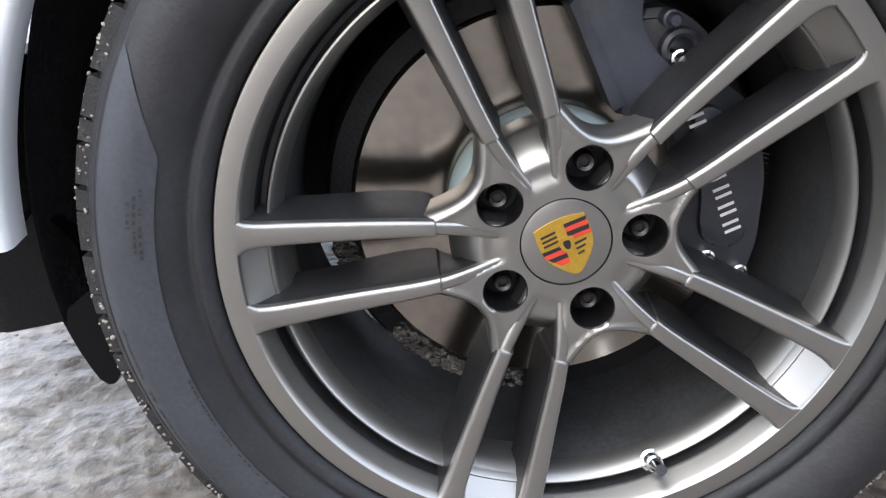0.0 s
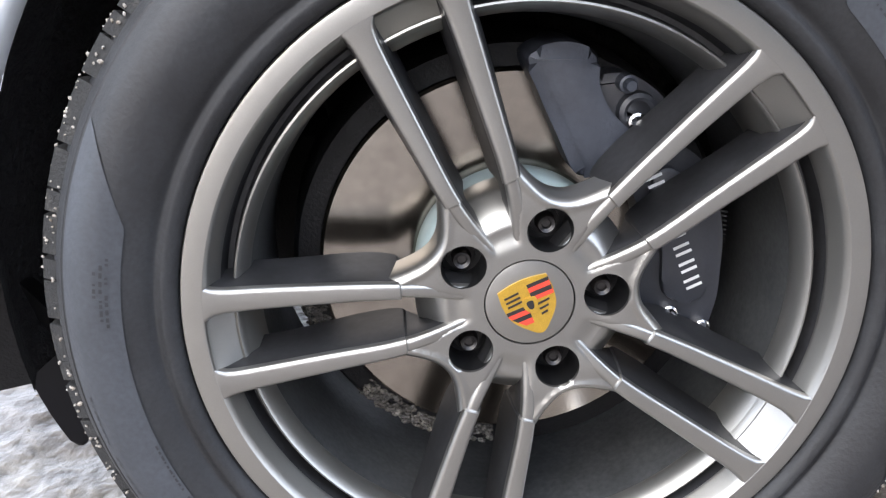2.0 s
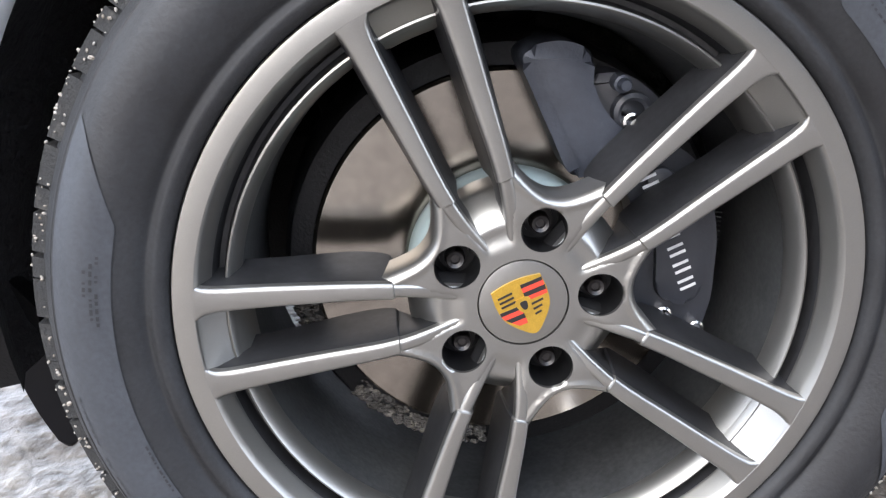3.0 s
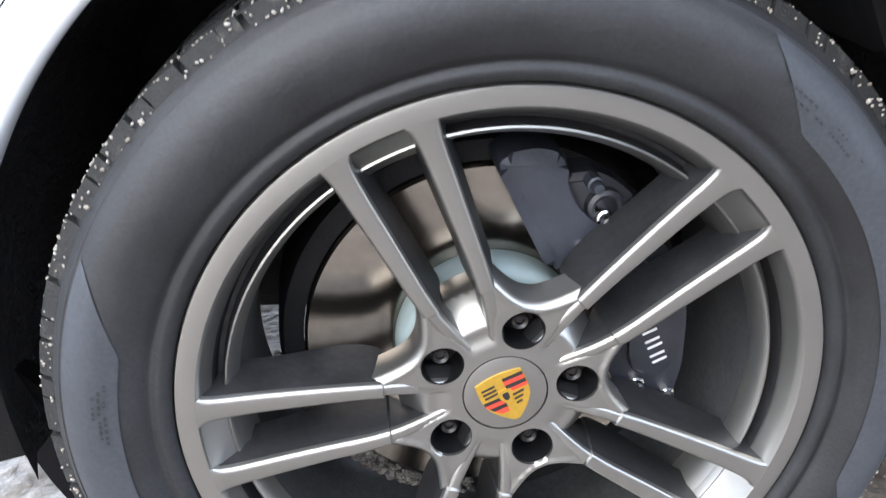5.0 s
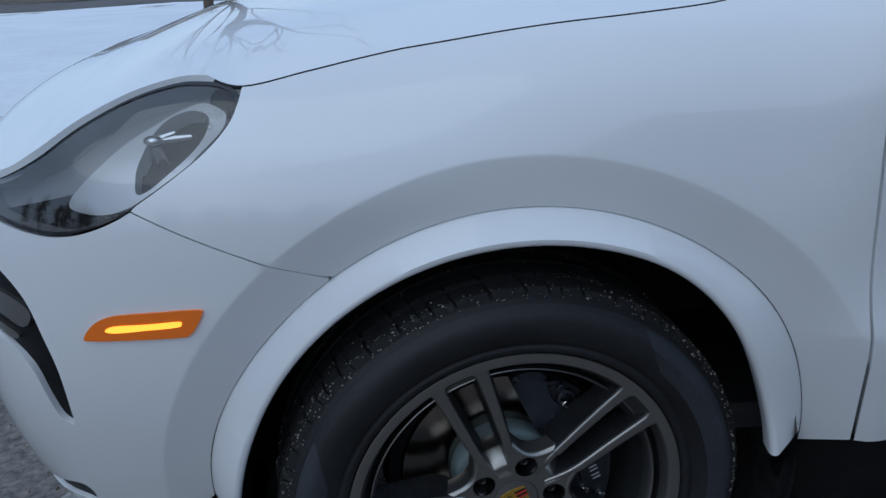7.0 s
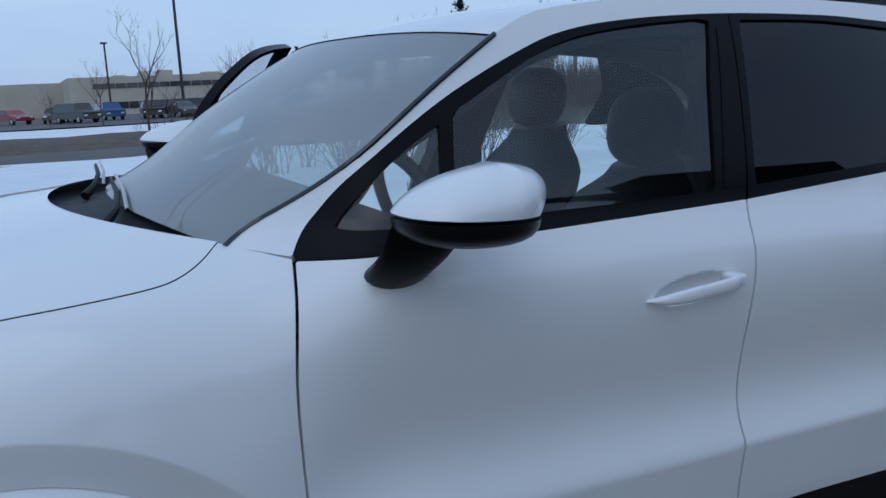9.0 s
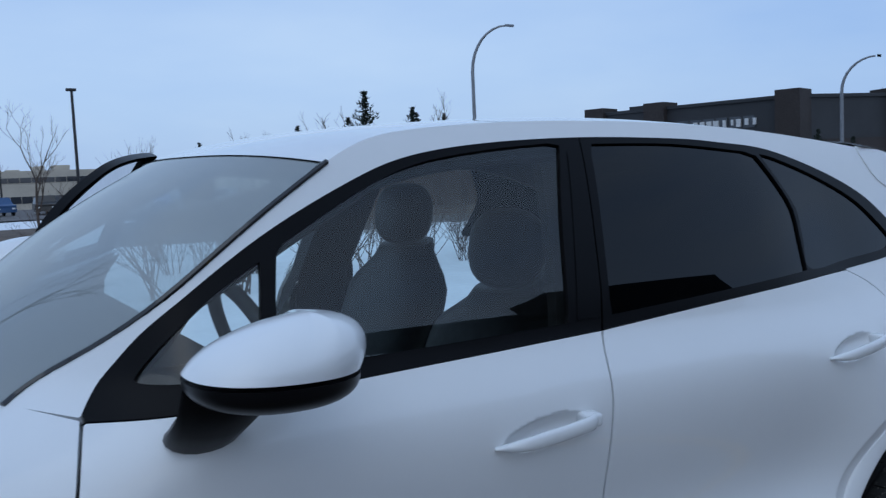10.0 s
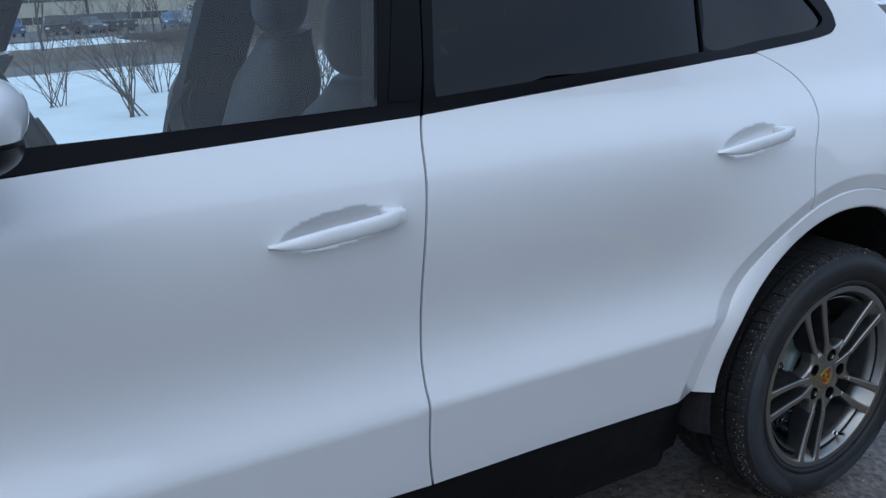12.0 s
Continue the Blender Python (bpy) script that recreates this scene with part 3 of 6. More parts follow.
quarter = ([(.548, 1.173), (.445, 1.187)] + screen_edge + roof_edge[1:] + tail_edge[1:] + [(3.72, 1.13), (4.0, 1.10), (4.0, .54), (3.6, .525), (3.44, .515)]
           + arc(*ARCH_R, more(rout_r, .0015), 12, 110, 50) + shifted(c_gap[::-1], GAP)[1:] + [(2.617, 1.291)] + belt_q[1:] + trim_top[1:])
body_side = panel("body_side", quarter, PAINT, car, step=.025, rim=.018, extra=flare_r, label="white painted pillar, roof edge and rear quarter")
panel("rear_bumper_skirt", [(3.36, .515), (3.44, .512), (3.6, .522), (4.0, .537), (4.0, .25), (3.7, .24), (3.45, .29), (3.34, .36)], BLACK, car, off=.01, rim=.03, label="black lower rear bumper")
lamp = panel("tail_lamp", rounded([(3.327, 1.124), (3.36, 1.136), (3.467, 1.150), (3.62, 1.152), (3.85, 1.13), (3.85, 1.06), (3.55, 1.052), (3.41, 1.064), (3.375, 1.078), (3.345, 1.102)], 4, True), REDLAMP, car, off=-.006, step=.02, rim=.01, label="red tail lamp wrapped round the corner")

panel("lamp_lower_lens", rounded([(3.352, 1.096), (3.40, 1.098), (3.55, 1.092), (3.60, 1.075), (3.55, 1.056), (3.41, 1.067), (3.378, 1.080)], 4, True), GLOSS, lamp, off=-.010, step=.02, rim=.004)
# black window surround, split at the gap between the doors
b_top = [(1.611, 1.221), (1.633, 1.31), (1.66, 1.44), (1.685, 1.56), (1.703, 1.651)]
glass_f = rounded([(.872, 1.224), (1.2, 1.232), (1.522, 1.243)], 6) + rounded([(1.535, 1.30), (1.580, 1.48), (1.634, 1.630)], 5) + rounded([(1.60, 1.634), (1.42, 1.616), (1.235, 1.585), (1.09, 1.533), (.905, 1.436)], 6) + rounded([(.890, 1.418), (.872, 1.32), (.866, 1.24)], 4)
glass_q = rounded([(.838, 1.224), (.842, 1.30), (.856, 1.395), (.845, 1.40), (.76, 1.347), (.69, 1.290), (.64, 1.235), (.645, 1.219), (.74, 1.218)], 4, True)
glass_r = rounded([(1.650, 1.250), (2.0, 1.273), (2.405, 1.301)], 6) + rounded([(2.408, 1.32), (2.420, 1.38), (2.434, 1.466), (2.396, 1.545), (2.350, 1.614)], 3) + rounded([(2.30, 1.626), (2.02, 1.641), (1.738, 1.636)], 6) + rounded([(1.725, 1.61), (1.69, 1.45), (1.652, 1.28)], 5)
glass_c = rounded([(2.425, 1.304), (2.65, 1.318), (2.86, 1.335), (2.918, 1.352), (2.915, 1.382), (2.80, 1.478), (2.64, 1.548), (2.46, 1.602), (2.378, 1.618), (2.371, 1.610), (2.410, 1.545), (2.450, 1.466), (2.434, 1.38)], 5, True)
trim_f = belt_f + b_top[1:] + [p for p in trim_top if p[0] < 1.70]
trim_r = belt_r + belt_q + [p for p in trim_top if p[0] > 1.71] + shifted(b_top[::-1], .004)
frame_f = panel("window_surround", trim_f, SATIN, front_door, holes=(dense(glass_f, .05), glass_q), off=-.001, rim=.015, label="satin black window surround")
frame_r = panel("window_surround", trim_r, SATIN, rear_door, holes=(dense(glass_r, .05), glass_c), off=-.001, rim=.015, label="satin black window surround")
for nm, lp, mt, par, lb in (("window_pane", glass_f, GLASS, front_door, "lightly tinted front side window"), ("quarter_light", glass_q, GLASS, front_door, ""),
                            ("window_pane", glass_r, DARKGLASS, rear_door, "dark privacy glass"), ("quarter_window", glass_c, DARKGLASS, car, "dark privacy glass")):
    panel(nm, dense(lp, .05), mt, par, off=.006, rim=0.0, label=lb).visible_shadow = False
panel("pillar_cover", [(1.545, 1.246), (1.606, 1.2475), (1.694, 1.622), (1.650, 1.615)], SATIN, front_door, off=-.003, rim=.004)

# sill, dark inner shell, arches
panel("sill", rounded([(.50, .424), (.60, .438), (.75, .459), (.95, .478), (1.2, .470), (1.4, .459), (1.6, .452), (1.9, .453), (2.1, .450), (2.25, .447), (2.405, .443)], 4) + [(2.475, .36), (2.47, .21), (.56, .23), (.47, .33)], BLACK, car, off=.012, rim=.03, label="unpainted black sill below the doors")
shell = [(-1.38, .26), (-1.38, .86), (-.8, .85), (-.5, .96), (-.4, 1.0), (.4, 1.12), (.6, 1.15), (1.6, 1.19), (2.6, 1.24), (3.5, 1.1), (3.95, 1.0), (3.95, .4), (3.5, .4)] + arc(*ARCH_R, .5, -5, 185, 50) + [(2.3, .3), (.6, .3)] + skin(arc(*ARCH_F, .482, -5, 185, 50)) + [(-.6, .3)]
panel("inner_shell", shell, FELT, car, off=.035, rim=0.0, step=.06, edge=.04)


def arch_trim(cx, cz, inner, outer, a0, a1, deep, lip):
    """The painted lip that follows the wheel opening."""
    n = 72
    verts, faces = [], []
    for i in range(n + 1):
        a = radians(a0 + (a1 - a0) * i / n)
        r0, ro = inner(math.degrees(a)), outer(math.degrees(a))
        base = side(xu(cx + ro * math.cos(a), cz + ro * math.sin(a)), cz + ro * math.sin(a))[1]
        flat = lip(math.degrees(a))
        for rr, dy, w in ((ro + .001, .022, 0), (ro, -.001, 0), (ro - .0025, -.004, 0), (r0 + .012, -.010, 1), (r0 + .006, -.010, 1), (r0 + .002, -.007, 1), (r0, .001, 1), (r0 + .004, deep, 1)):
            y = base * (1 - w) + flat * w + dy
            verts.append((cx + rr * math.cos(a), y, cz + rr * math.sin(a)))
    k = 8
    for i in range(n):
        for j in range(k - 1):
            f = (i * k + j, i * k + j + 1, (i + 1) * k + j + 1, (i + 1) * k + j)
            faces.append(f[::-1])
    ob = raw("arch_trim", verts, faces, PAINT, car, "white painted wheel arch lip")
    ob.data.set_sharp_from_angle(angle=radians(50))


arch_trim(*ARCH_F, rin_f, rout_f, 8, 180, .030, lip=lambda a: -.018 + .030 * smooth(55, 8, a))
arch_trim(*ARCH_R, rin_r, rout_r, 12, 176, .050, lip=lambda a: .004 + .030 * smooth(146, 178, a))
for cx, cz, r in ((*ARCH_F, .478), (*ARCH_R, .48)):
    for mir in (False, True):
        bm = bmesh.new()
        n, m = 48, 10
        grid = [[bm.verts.new((cx + (r - .022 * (j == 0) + .006 * math.sin(j * 2.1 + i * 1.3) * (j > 1)) * math.cos(a), 2 * CY - y if mir else y, cz + (r - .022 * (j == 0) + .006 * math.sin(j * 2.1 + i * 1.3) * (j > 1)) * math.sin(a)))
                 for i, a in enumerate(radians(-25 + (217 if j < 5 else 224) * k / n) for k in range(n + 1))] for j, y in enumerate(.03 + .46 * q / m for q in range(m + 1))]
        for a, b in zip(grid, grid[1:]):
            for k in range(n):
                bm.faces.new((a[k], a[k + 1], b[k + 1], b[k]))
        bm.faces.new(grid[-1])
        part("arch_liner", bm, FELT, car, "dark felted wheel arch liner", smooth=True)
bm = bmesh.new()
prism(bm, rounded([(-.485, .29), (-.430, .29), (-.424, .240), (-.418, .222), (-.436, .188), (-.445, .180), (-.455, .188), (-.476, .236)], 3, True), .115, .30, .004)
part("air_deflector", bm, SATIN, car, "black plastic flap ahead of the front wheel")
bm = bmesh.new()
box(bm, -.72, 3.72, .42, 2 * CY - .42, .24, .46, .03)
box(bm, .50, 2.40, .13, 2 * CY - .13, .185, .40, .03)
part("underbody", bm, BLACK, car, "dark underbody")


# hood, windscreen, roof
def loft(name, left, centre, mat, parent, crown=3.0, n=28, off=0.0, label="", inset=0.0, lip=0.0):
    """A symmetrical sheet between a left edge line, a middle line, and the edge's mirror image."""
    verts, faces, rows = [], [], len(left)
    for (p, c) in zip(left, centre):
        for k in range(-n, n + 1):
            w = abs(k) / n
            q = 1 - w ** crown
            e = 1 - w * (1 - inset)
            y = CY - (CY - p[1]) * w * (1 - inset)
            verts.append((p[0] + (c[0] - p[0]) * (1 - w ** 2), y if k < 0 else 2 * CY - y, p[2] + (c[2] - p[2]) * q - off + (.0020 if lip else 0)))
    m = 2 * n + 1
    for i in range(rows - 1):
        for k in range(m - 1):
            faces.append((i * m + k, (i + 1) * m + k, (i + 1) * m + k + 1, i * m + k + 1))
    if lip:
        for col in (0, m - 1):
            k0 = len(verts)
            for i in range(rows):
                x, y, z = verts[i * m + col]
                verts += [(x, y, z), (x, y, z - lip)]
            for i in range(rows - 1):
                f = (k0 + 2 * i, k0 + 2 * i + 1, k0 + 2 * i + 3, k0 + 2 * i + 2)
                faces.append(f if col == 0 else f[::-1])
    return raw(name, verts, faces, mat, parent, label)


edge_line = [side(*p) for p in hood_gap[::-1] + front_edge[::-1][1:]]
HOODMID = spline([(-.945, .893), (-.90, .945), (-.80, .995), (-.6, 1.066), (-.3, 1.136), (0, 1.183), (.17, 1.207)])
cum = [0]
for a, b in zip(edge_line, edge_line[1:]):
    cum.append(cum[-1] + math.dist(a, b))
centre_line = []
for c in cum:
    t = c / cum[-1]
    x = .17 - 1.112 * smooth(-.35, 1.0, t) + 1.112 * smooth(-.35, 1, 0) * (1 - t)
    centre_line.append((x, CY, HOODMID(x)))
centre_line[-1] = edge_line[-1]
hood = loft("hood", edge_line, centre_line, PAINT, car, crown=2.8, inset=.0056, label="white hood", lip=.02)
# dark tubes laid in the hood gap, standing in for its shadow
bm = bmesh.new()
tube(bm, [Vector(p) + Vector((0, .004, -.026)) for p in edge_line if p[0] > -.43], .015, 6)
tube(bm, [Vector(p) + Vector((0, .0030, -.0012)) for p in edge_line if p[0] > -.43], .0030, 6)
part("hood_seal", bm, FELT, car, smooth=True)
screen_l = [side(*p) for p in screen_edge]
screen_c = [(p[0] - .13 + .06 * i / (len(screen_l) - 1), CY, p[2] + .024 + .003 * i / (len(screen_l) - 1)) for i, p in enumerate(screen_l)]
ws = loft("windscreen", screen_l, screen_c, SHIELD, car, crown=3.0, off=.004, label="reflecting laminated windscreen")
ws.visible_shadow = False
roof_l = [side(*p) for p in roof_edge]
ROOFMID = spline([(.952, 1.612), (1.12, 1.660), (1.4, 1.699), (1.8, 1.727), (2.2, 1.731), (2.6, 1.715), (3.0, 1.700), (3.42, 1.665)])
roof_c = []
for i, p in enumerate(roof_l):
    x = .952 + (3.36 - .952) * (p[0] - roof_l[0][0]) / (roof_l[-1][0] - roof_l[0][0])
    roof_c.append((x, CY, ROOFMID(x)))
roof = loft("roof", roof_l, roof_c, PAINT, car, crown=3.0, label="white roof")
bm = bmesh.new()
ring = rounded([(1.22, CY - .42), (1.22, CY + .42), (2.05, CY + .42), (2.05, CY - .42)], 6, True)
tube(bm, [(x, y, ROOFMID(x) - .016 - .02 * ((y - CY) / .42) ** 2) for x, y in ring + ring[:1]], .006, 6)
part("sunroof_seal", bm, BLACK, roof, "thin black seal of the sunroof", smooth=True)
bm = bmesh.new()
tube(bm, [Vector(p) + Vector((.004, -.001, .001)) for p in screen_l], .006, 6)
part("windscreen_seal", bm, GLOSS, car, smooth=True)
# tailgate with its spoiler, dark rear window
tail_l = [side(*p) for p in tail_edge] + [side(3.72, 1.13), side(4.0, 1.10)]
tail_c = [(3.40 + .48 * i / (len(tail_l) - 1), CY, 1.64 - .49 * i / (len(tail_l) - 1)) for i in range(len(tail_l))]
loft("tailgate", tail_l, tail_c, SATIN, car, crown=2.0, label="dark rear window and tailgate")
spoil = [(2.906, 1.652), (3.03, 1.645), (3.144, 1.632), (3.163, 1.615), (3.158, 1.598), (3.08, 1.557), (3.012, 1.522), (2.965, 1.546), (2.937, 1.577), (2.918, 1.615)]
spoiler = panel("roof_spoiler", spoil, PAINT, car, off=-.003, step=.02, rim=.02, label="white roof spoiler with dark side fins")
panel("roof_spoiler_end", spoil, PAINT, car, off=-.003, step=.03, rim=.02, mirror=True)
bm = bmesh.new()
sec = [(-1 + .1 * k) for k in range(21)]
tops = []
for x, y, z, crown, push in ((2.92, .283, 1.653, .038, .24), (3.05, .298, 1.647, .050, .22), (3.146, .310, 1.634, .056, .22), (3.166, .318, 1.612, .056, .22), (3.10, .325, 1.570, .05, .20)):
    tops.append([bm.verts.new((x + push * (1 - w * w), CY + (CY - y) * w, z + crown * (1 - abs(w) ** 3))) for w in sec])
for a, b in zip(tops, tops[1:]):
    for k in range(20):
        bm.faces.new((a[k], a[k + 1], b[k + 1], b[k]))
part("spoiler_blade", bm, PAINT, spoiler, smooth=True, angle=40)
for mir in (False, True):
    bm = bmesh.new()
    quad = [Vector(side(3.014, 1.522)), Vector((3.175, .345, 1.605)), Vector((3.40, .365, 1.41)), Vector(side(3.262, 1.413))]
    grid = [[quad[0].lerp(quad[1], v).lerp(quad[3].lerp(quad[2], v), u) + Vector((0, -.003 - .008 * math.sin(math.pi * u) * v, 0)) for v in (0, .33, .67, 1)] for u in (0, .2, .4, .6, .8, 1)]
    grid = [[bm.verts.new((p.x, 2 * CY - p.y if mir else p.y, p.z)) for p in row] + [bm.verts.new((row[-1].x + .01, 2 * CY - row[-1].y - .05 if mir else row[-1].y + .05, row[-1].z))] for row in grid]
    for a, b in zip(grid, grid[1:]):
        for k in range(4):
            bm.faces.new((a[k], a[k + 1], b[k + 1], b[k]))
    part("side_fin", bm, SATIN, spoiler, "gloss black fin beside the rear window", smooth=True)

# far side of the car, seen over the hood and through the cabin
panel("far_fender", fender, PAINT, car, step=.05, rim=.018, mirror=True)
panel("far_bumper", bumper, PAINT, car, holes=(intake, slot, dense(grille, .1)), step=.05, rim=.02, mirror=True)
panel("far_body_side", quarter, PAINT, car, step=.05, rim=.018, mirror=True)
panel("far_quarter_window", glass_c, DARKGLASS, car, off=.006, rim=0.0, mirror=True)
panel("far_sill", [(.50, .424), (2.385, .420), (2.43, .33), (2.40, .23), (.56, .23), (.47, .33)], BLACK, car, off=.012, rim=.03, mirror=True)
panel("far_headlamp", lamp_loop, LAMPDARK, car, off=.004, rim=0.0, mirror=True)
hinge = Matrix.Translation((.56, 2 * CY - .03, 0)) @ Matrix.Rotation(radians(60), 4, "Z") @ Matrix.Translation((-.56, -2 * CY + .03, .03))
panel("far_pillar", [(1.50, .43), (1.78, .43), (1.88, 1.0), (1.88, 1.14), (1.84, 1.27), (1.915, 1.60), (1.90, 1.65), (1.72, 1.65), (1.62, 1.22), (1.545, .95)], CABIN, car, off=.04, rim=.07, mirror=True, label="dark far door pillar")
far_door = panel("passenger_door", door_f, PAINT, car, step=.05, rim=.05, mirror=True, label="white passenger door standing open")
far_frame = panel("window_surround", trim_f, SATIN, far_door, holes=(dense(glass_f, .05), glass_q), off=-.001, rim=.035, mirror=True, label="black frame of the open door")
far_pane = panel("window_pane", dense(glass_f, .05), GLASS, far_door, off=.01, rim=0.0, mirror=True)
far_card = panel("door_card", [(u, z) for u, z in door_f], CABIN, far_door, off=.07, rim=0.0, step=.08, mirror=True)
far_door.matrix_world = hinge
hinge = Matrix.Translation((1.62, 2 * CY - .03, 0)) @ Matrix.Rotation(radians(66), 4, "Z") @ Matrix.Translation((-1.62, -2 * CY + .03, 0))
back_door = panel("far_rear_door", door_r, PAINT, car, step=.06, rim=.05, mirror=True, label="white far rear door standing open")
back_loop = [p for p in belt_r if p[0] < 2.42] + [(2.415, 1.281), (2.45, 1.46), (2.37, 1.630)] + [p for p in trim_top if 1.71 < p[0] < 2.36] + shifted(b_top[::-1], .004)
panel("window_surround", back_loop, SATIN, back_door, holes=(dense(glass_r, .05),), off=-.001, rim=.035, mirror=True)
panel("window_pane", dense(glass_r, .05), DARKGLASS, back_door, off=.006, rim=0.0, mirror=True)
panel("door_card", [(u, z) for u, z in door_r], CABIN, back_door, off=.07, rim=0.0, step=.1, mirror=True)
back_door.matrix_world = hinge




# wing mirrors
def mirror_shell(top, mirror):
    """Half of the mirror's egg-shaped housing: the painted cap above, or the black tray below."""
    bm, rows = bmesh.new(), []
    n, m, shift = 48, 14, -.10 if mirror else 0

    def power(v, e):
        return math.copysign(abs(v) ** e, v)
    for i in range(n + 1):
        th = 2 * math.pi * i / n
        row = []
        for j in range(m + 1):
            ph = math.pi * .5 * j / m
            ex, ey = power(math.cos(th), .9), power(math.sin(th), .9)
            lon, up = math.cos(ph) ** ((1.32 if ex < 0 else .74) if top else .8), math.sin(ph)
            x = .783 + shift + (.146 if ex < 0 else .134) * ex * lon + .048 * up * top
            y = -.125 + .118 * ey * lon + .03 * ex * lon
            z = 1.275 + (.080 * up if top else -.050 * up ** .8) - .008 * ex * lon
            row.append(bm.verts.new((x, 2 * CY - y if mirror else y, z if top else z - .007)))
        rows.append(row)
    for a, b in zip(rows, rows[1:]):
        for j in range(m):
            try:
                bm.faces.new((a[j], a[j + 1], b[j + 1], b[j]))
            except ValueError:
                pass
    bm.faces.new([r[0] for r in rows[:-1]])
    bmesh.ops.remove_doubles(bm, verts=bm.verts, dist=1e-5)
    return bm


for mir in (False, True):
    cap = part("wing_mirror", mirror_shell(True, mir), PAINT, car, "white mirror cap on a black foot", smooth=True, angle=60)
    tray = part("mirror_tray", mirror_shell(False, mir), SATIN, cap, "gloss black mirror underside", smooth=True, angle=60)
    bm = bmesh.new()
    pts = [(.716, .06, 1.135), (.710, .0, 1.158), (.716, -.055, 1.196), (.725, -.10, 1.250)]
    rings = []
    for (x, y, z), (rx, rz) in zip(pts, ((.060, .034), (.062, .038), (.066, .036), (.078, .025))):
        rings.append([bm.verts.new((x - .10 * mir + rx * math.cos(a), (2 * CY - (y - .3 * rz * math.sin(a))) if mir else y - .3 * rz * math.sin(a), z + rz * math.sin(a))) for a in (2 * math.pi * k / 18 for k in range(18))])
    for a, b in zip(rings, rings[1:]):
        for k in range(18):
            bm.faces.new((a[k], a[(k + 1) % 18], b[(k + 1) % 18], b[k]))
    bm.faces.new(rings[0]), bm.faces.new(rings[-1])
    part("mirror_foot", bm, SATIN, cap, smooth=True)

# cowl and wipers
bm = bmesh.new()
rows = []
for k in range(-12, 13):
    w = k / 12
    x0 = .17 + (.42 - .17) * w * w
    rows.append([bm.verts.new((x0 + dx * (1 - .5 * w * w), CY + .68 * w, 1.205 - .022 * w * w + dz)) for dx, dz in ((-.03, -.012), (.01, -.03), (.08, -.03), (.14, -.008), (.19, .022))])
for a, b in zip(rows, rows[1:]):
    for k in range(4):
        bm.faces.new((a[k], a[k + 1], b[k + 1], b[k]))
part("cowl", bm, BLACK, car, "black cowl below the windscreen", smooth=True)
for y0, y1 in ((.62, 1.12), (1.18, 1.60)):
    bm = bmesh.new()
    tube(bm, [(.270, y0, 1.185), (.300, y0 + .05, 1.208), (.325, (y0 + y1) / 2, 1.226), (.335, y1, 1.236)], [.013, .009, .007, .005], 8)
    wiper = part("wiper", bm, BLACK, car, "black windscreen wiper arm", smooth=True)
    bm = bmesh.new()
    tube(bm, [(.322, y0 + .02, 1.212), (.340, (y0 + y1) / 2, 1.232), (.352, y1 + .04, 1.242)], .005, 6)
    part("wiper_blade", bm, GLOSS, wiper, smooth=True)


# ---- wheels ----
PAIR, LUG = 40, 4       # degrees of the first spoke pair and the first wheel bolt
OFFSET = spline([(.042, .0112), (.055, .0140), (.07, .0178), (.088, .0218), (.105, .0248), (.16, .0297), (.21, .0332), (.262, .0365)])
HALF = spline([(.040, .0085), (.07, .0080), (.105, .0074), (.14, .0078), (.18, .0086), (.225, .0096), (.241, .0104), (.2495, .0122), (.2545, .0155), (.258, .0195), (.264, .028)])
FACE = spline([(.040, .0162), (.055, .0146), (.075, .0112), (.105, .0074), (.14, .0062), (.18, .0048), (.23, .0014), (.247, -.0003), (.2545, -.0009), (.259, -.0004), (.264, .0022)])
BACK = spline([(.040, .034), (.075, .036), (.10, .055), (.18, .056), (.262, .050)])


def spoke(axis, sgn, parent):
    """One arm of a pair: flat face with rounded edges, dusty flanks, their shade put into the colour, that widen
    towards the back, and a small step down near the hub.
    """
    ca, sa = math.cos(radians(axis)), math.sin(radians(axis))
    radii = [.042 + .0063 * i for i in range(10)] + [.1035, .1050, .1056, .1062, .1080] + [.112 + .0075 * i for i in range(19)] + [.2495, .252, .2545, .2565, .2585, .261, .264]
    verts, faces, dirty = [], [], []
    for r in radii:
        low = smooth(.1061, .1051, r)
        o, h, f, b = sgn * OFFSET(r), HALF(r) * (1 - .20 * low), FACE(r) + .0019 * low, BACK(r)
        w = h + .0065 * smooth(.085, .115, r)
        e = min(.0042, h * .75)
        half = [(w, b), (h + .0030, f + .024), (h + .0016, f + .012), (h + .0006, f + .0062)]
        half += [(h - e * (1 - math.cos(radians(q))), f + .0042 * (1 - math.sin(radians(q)))) for q in (5, 27, 48, 70, 90)]
        ring = [(-q, y) for q, y in half] + [(q, y) for q, y in reversed(half)]
        for q, y in ring:
            lat = o + q
            verts.append((ca * r - sa * lat, y, sa * r + ca * lat))
    n = 18
    for i in range(len(radii) - 1):
        for k in range(n - 1):
            faces.append((i * n + k, (i + 1) * n + k, (i + 1) * n + k + 1, i * n + k + 1))
            # flanks and back get the darkened alloy: dust plus painted shade
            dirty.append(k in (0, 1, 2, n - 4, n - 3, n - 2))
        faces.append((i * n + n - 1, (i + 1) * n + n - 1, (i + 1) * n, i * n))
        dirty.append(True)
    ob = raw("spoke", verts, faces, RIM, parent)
    ob.data.materials.append(DUSTSHADE)
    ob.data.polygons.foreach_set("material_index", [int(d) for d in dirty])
    ob.data.set_sharp_from_angle(angle=radians(55))


STEER = 5.3  # the front wheel is turned slightly


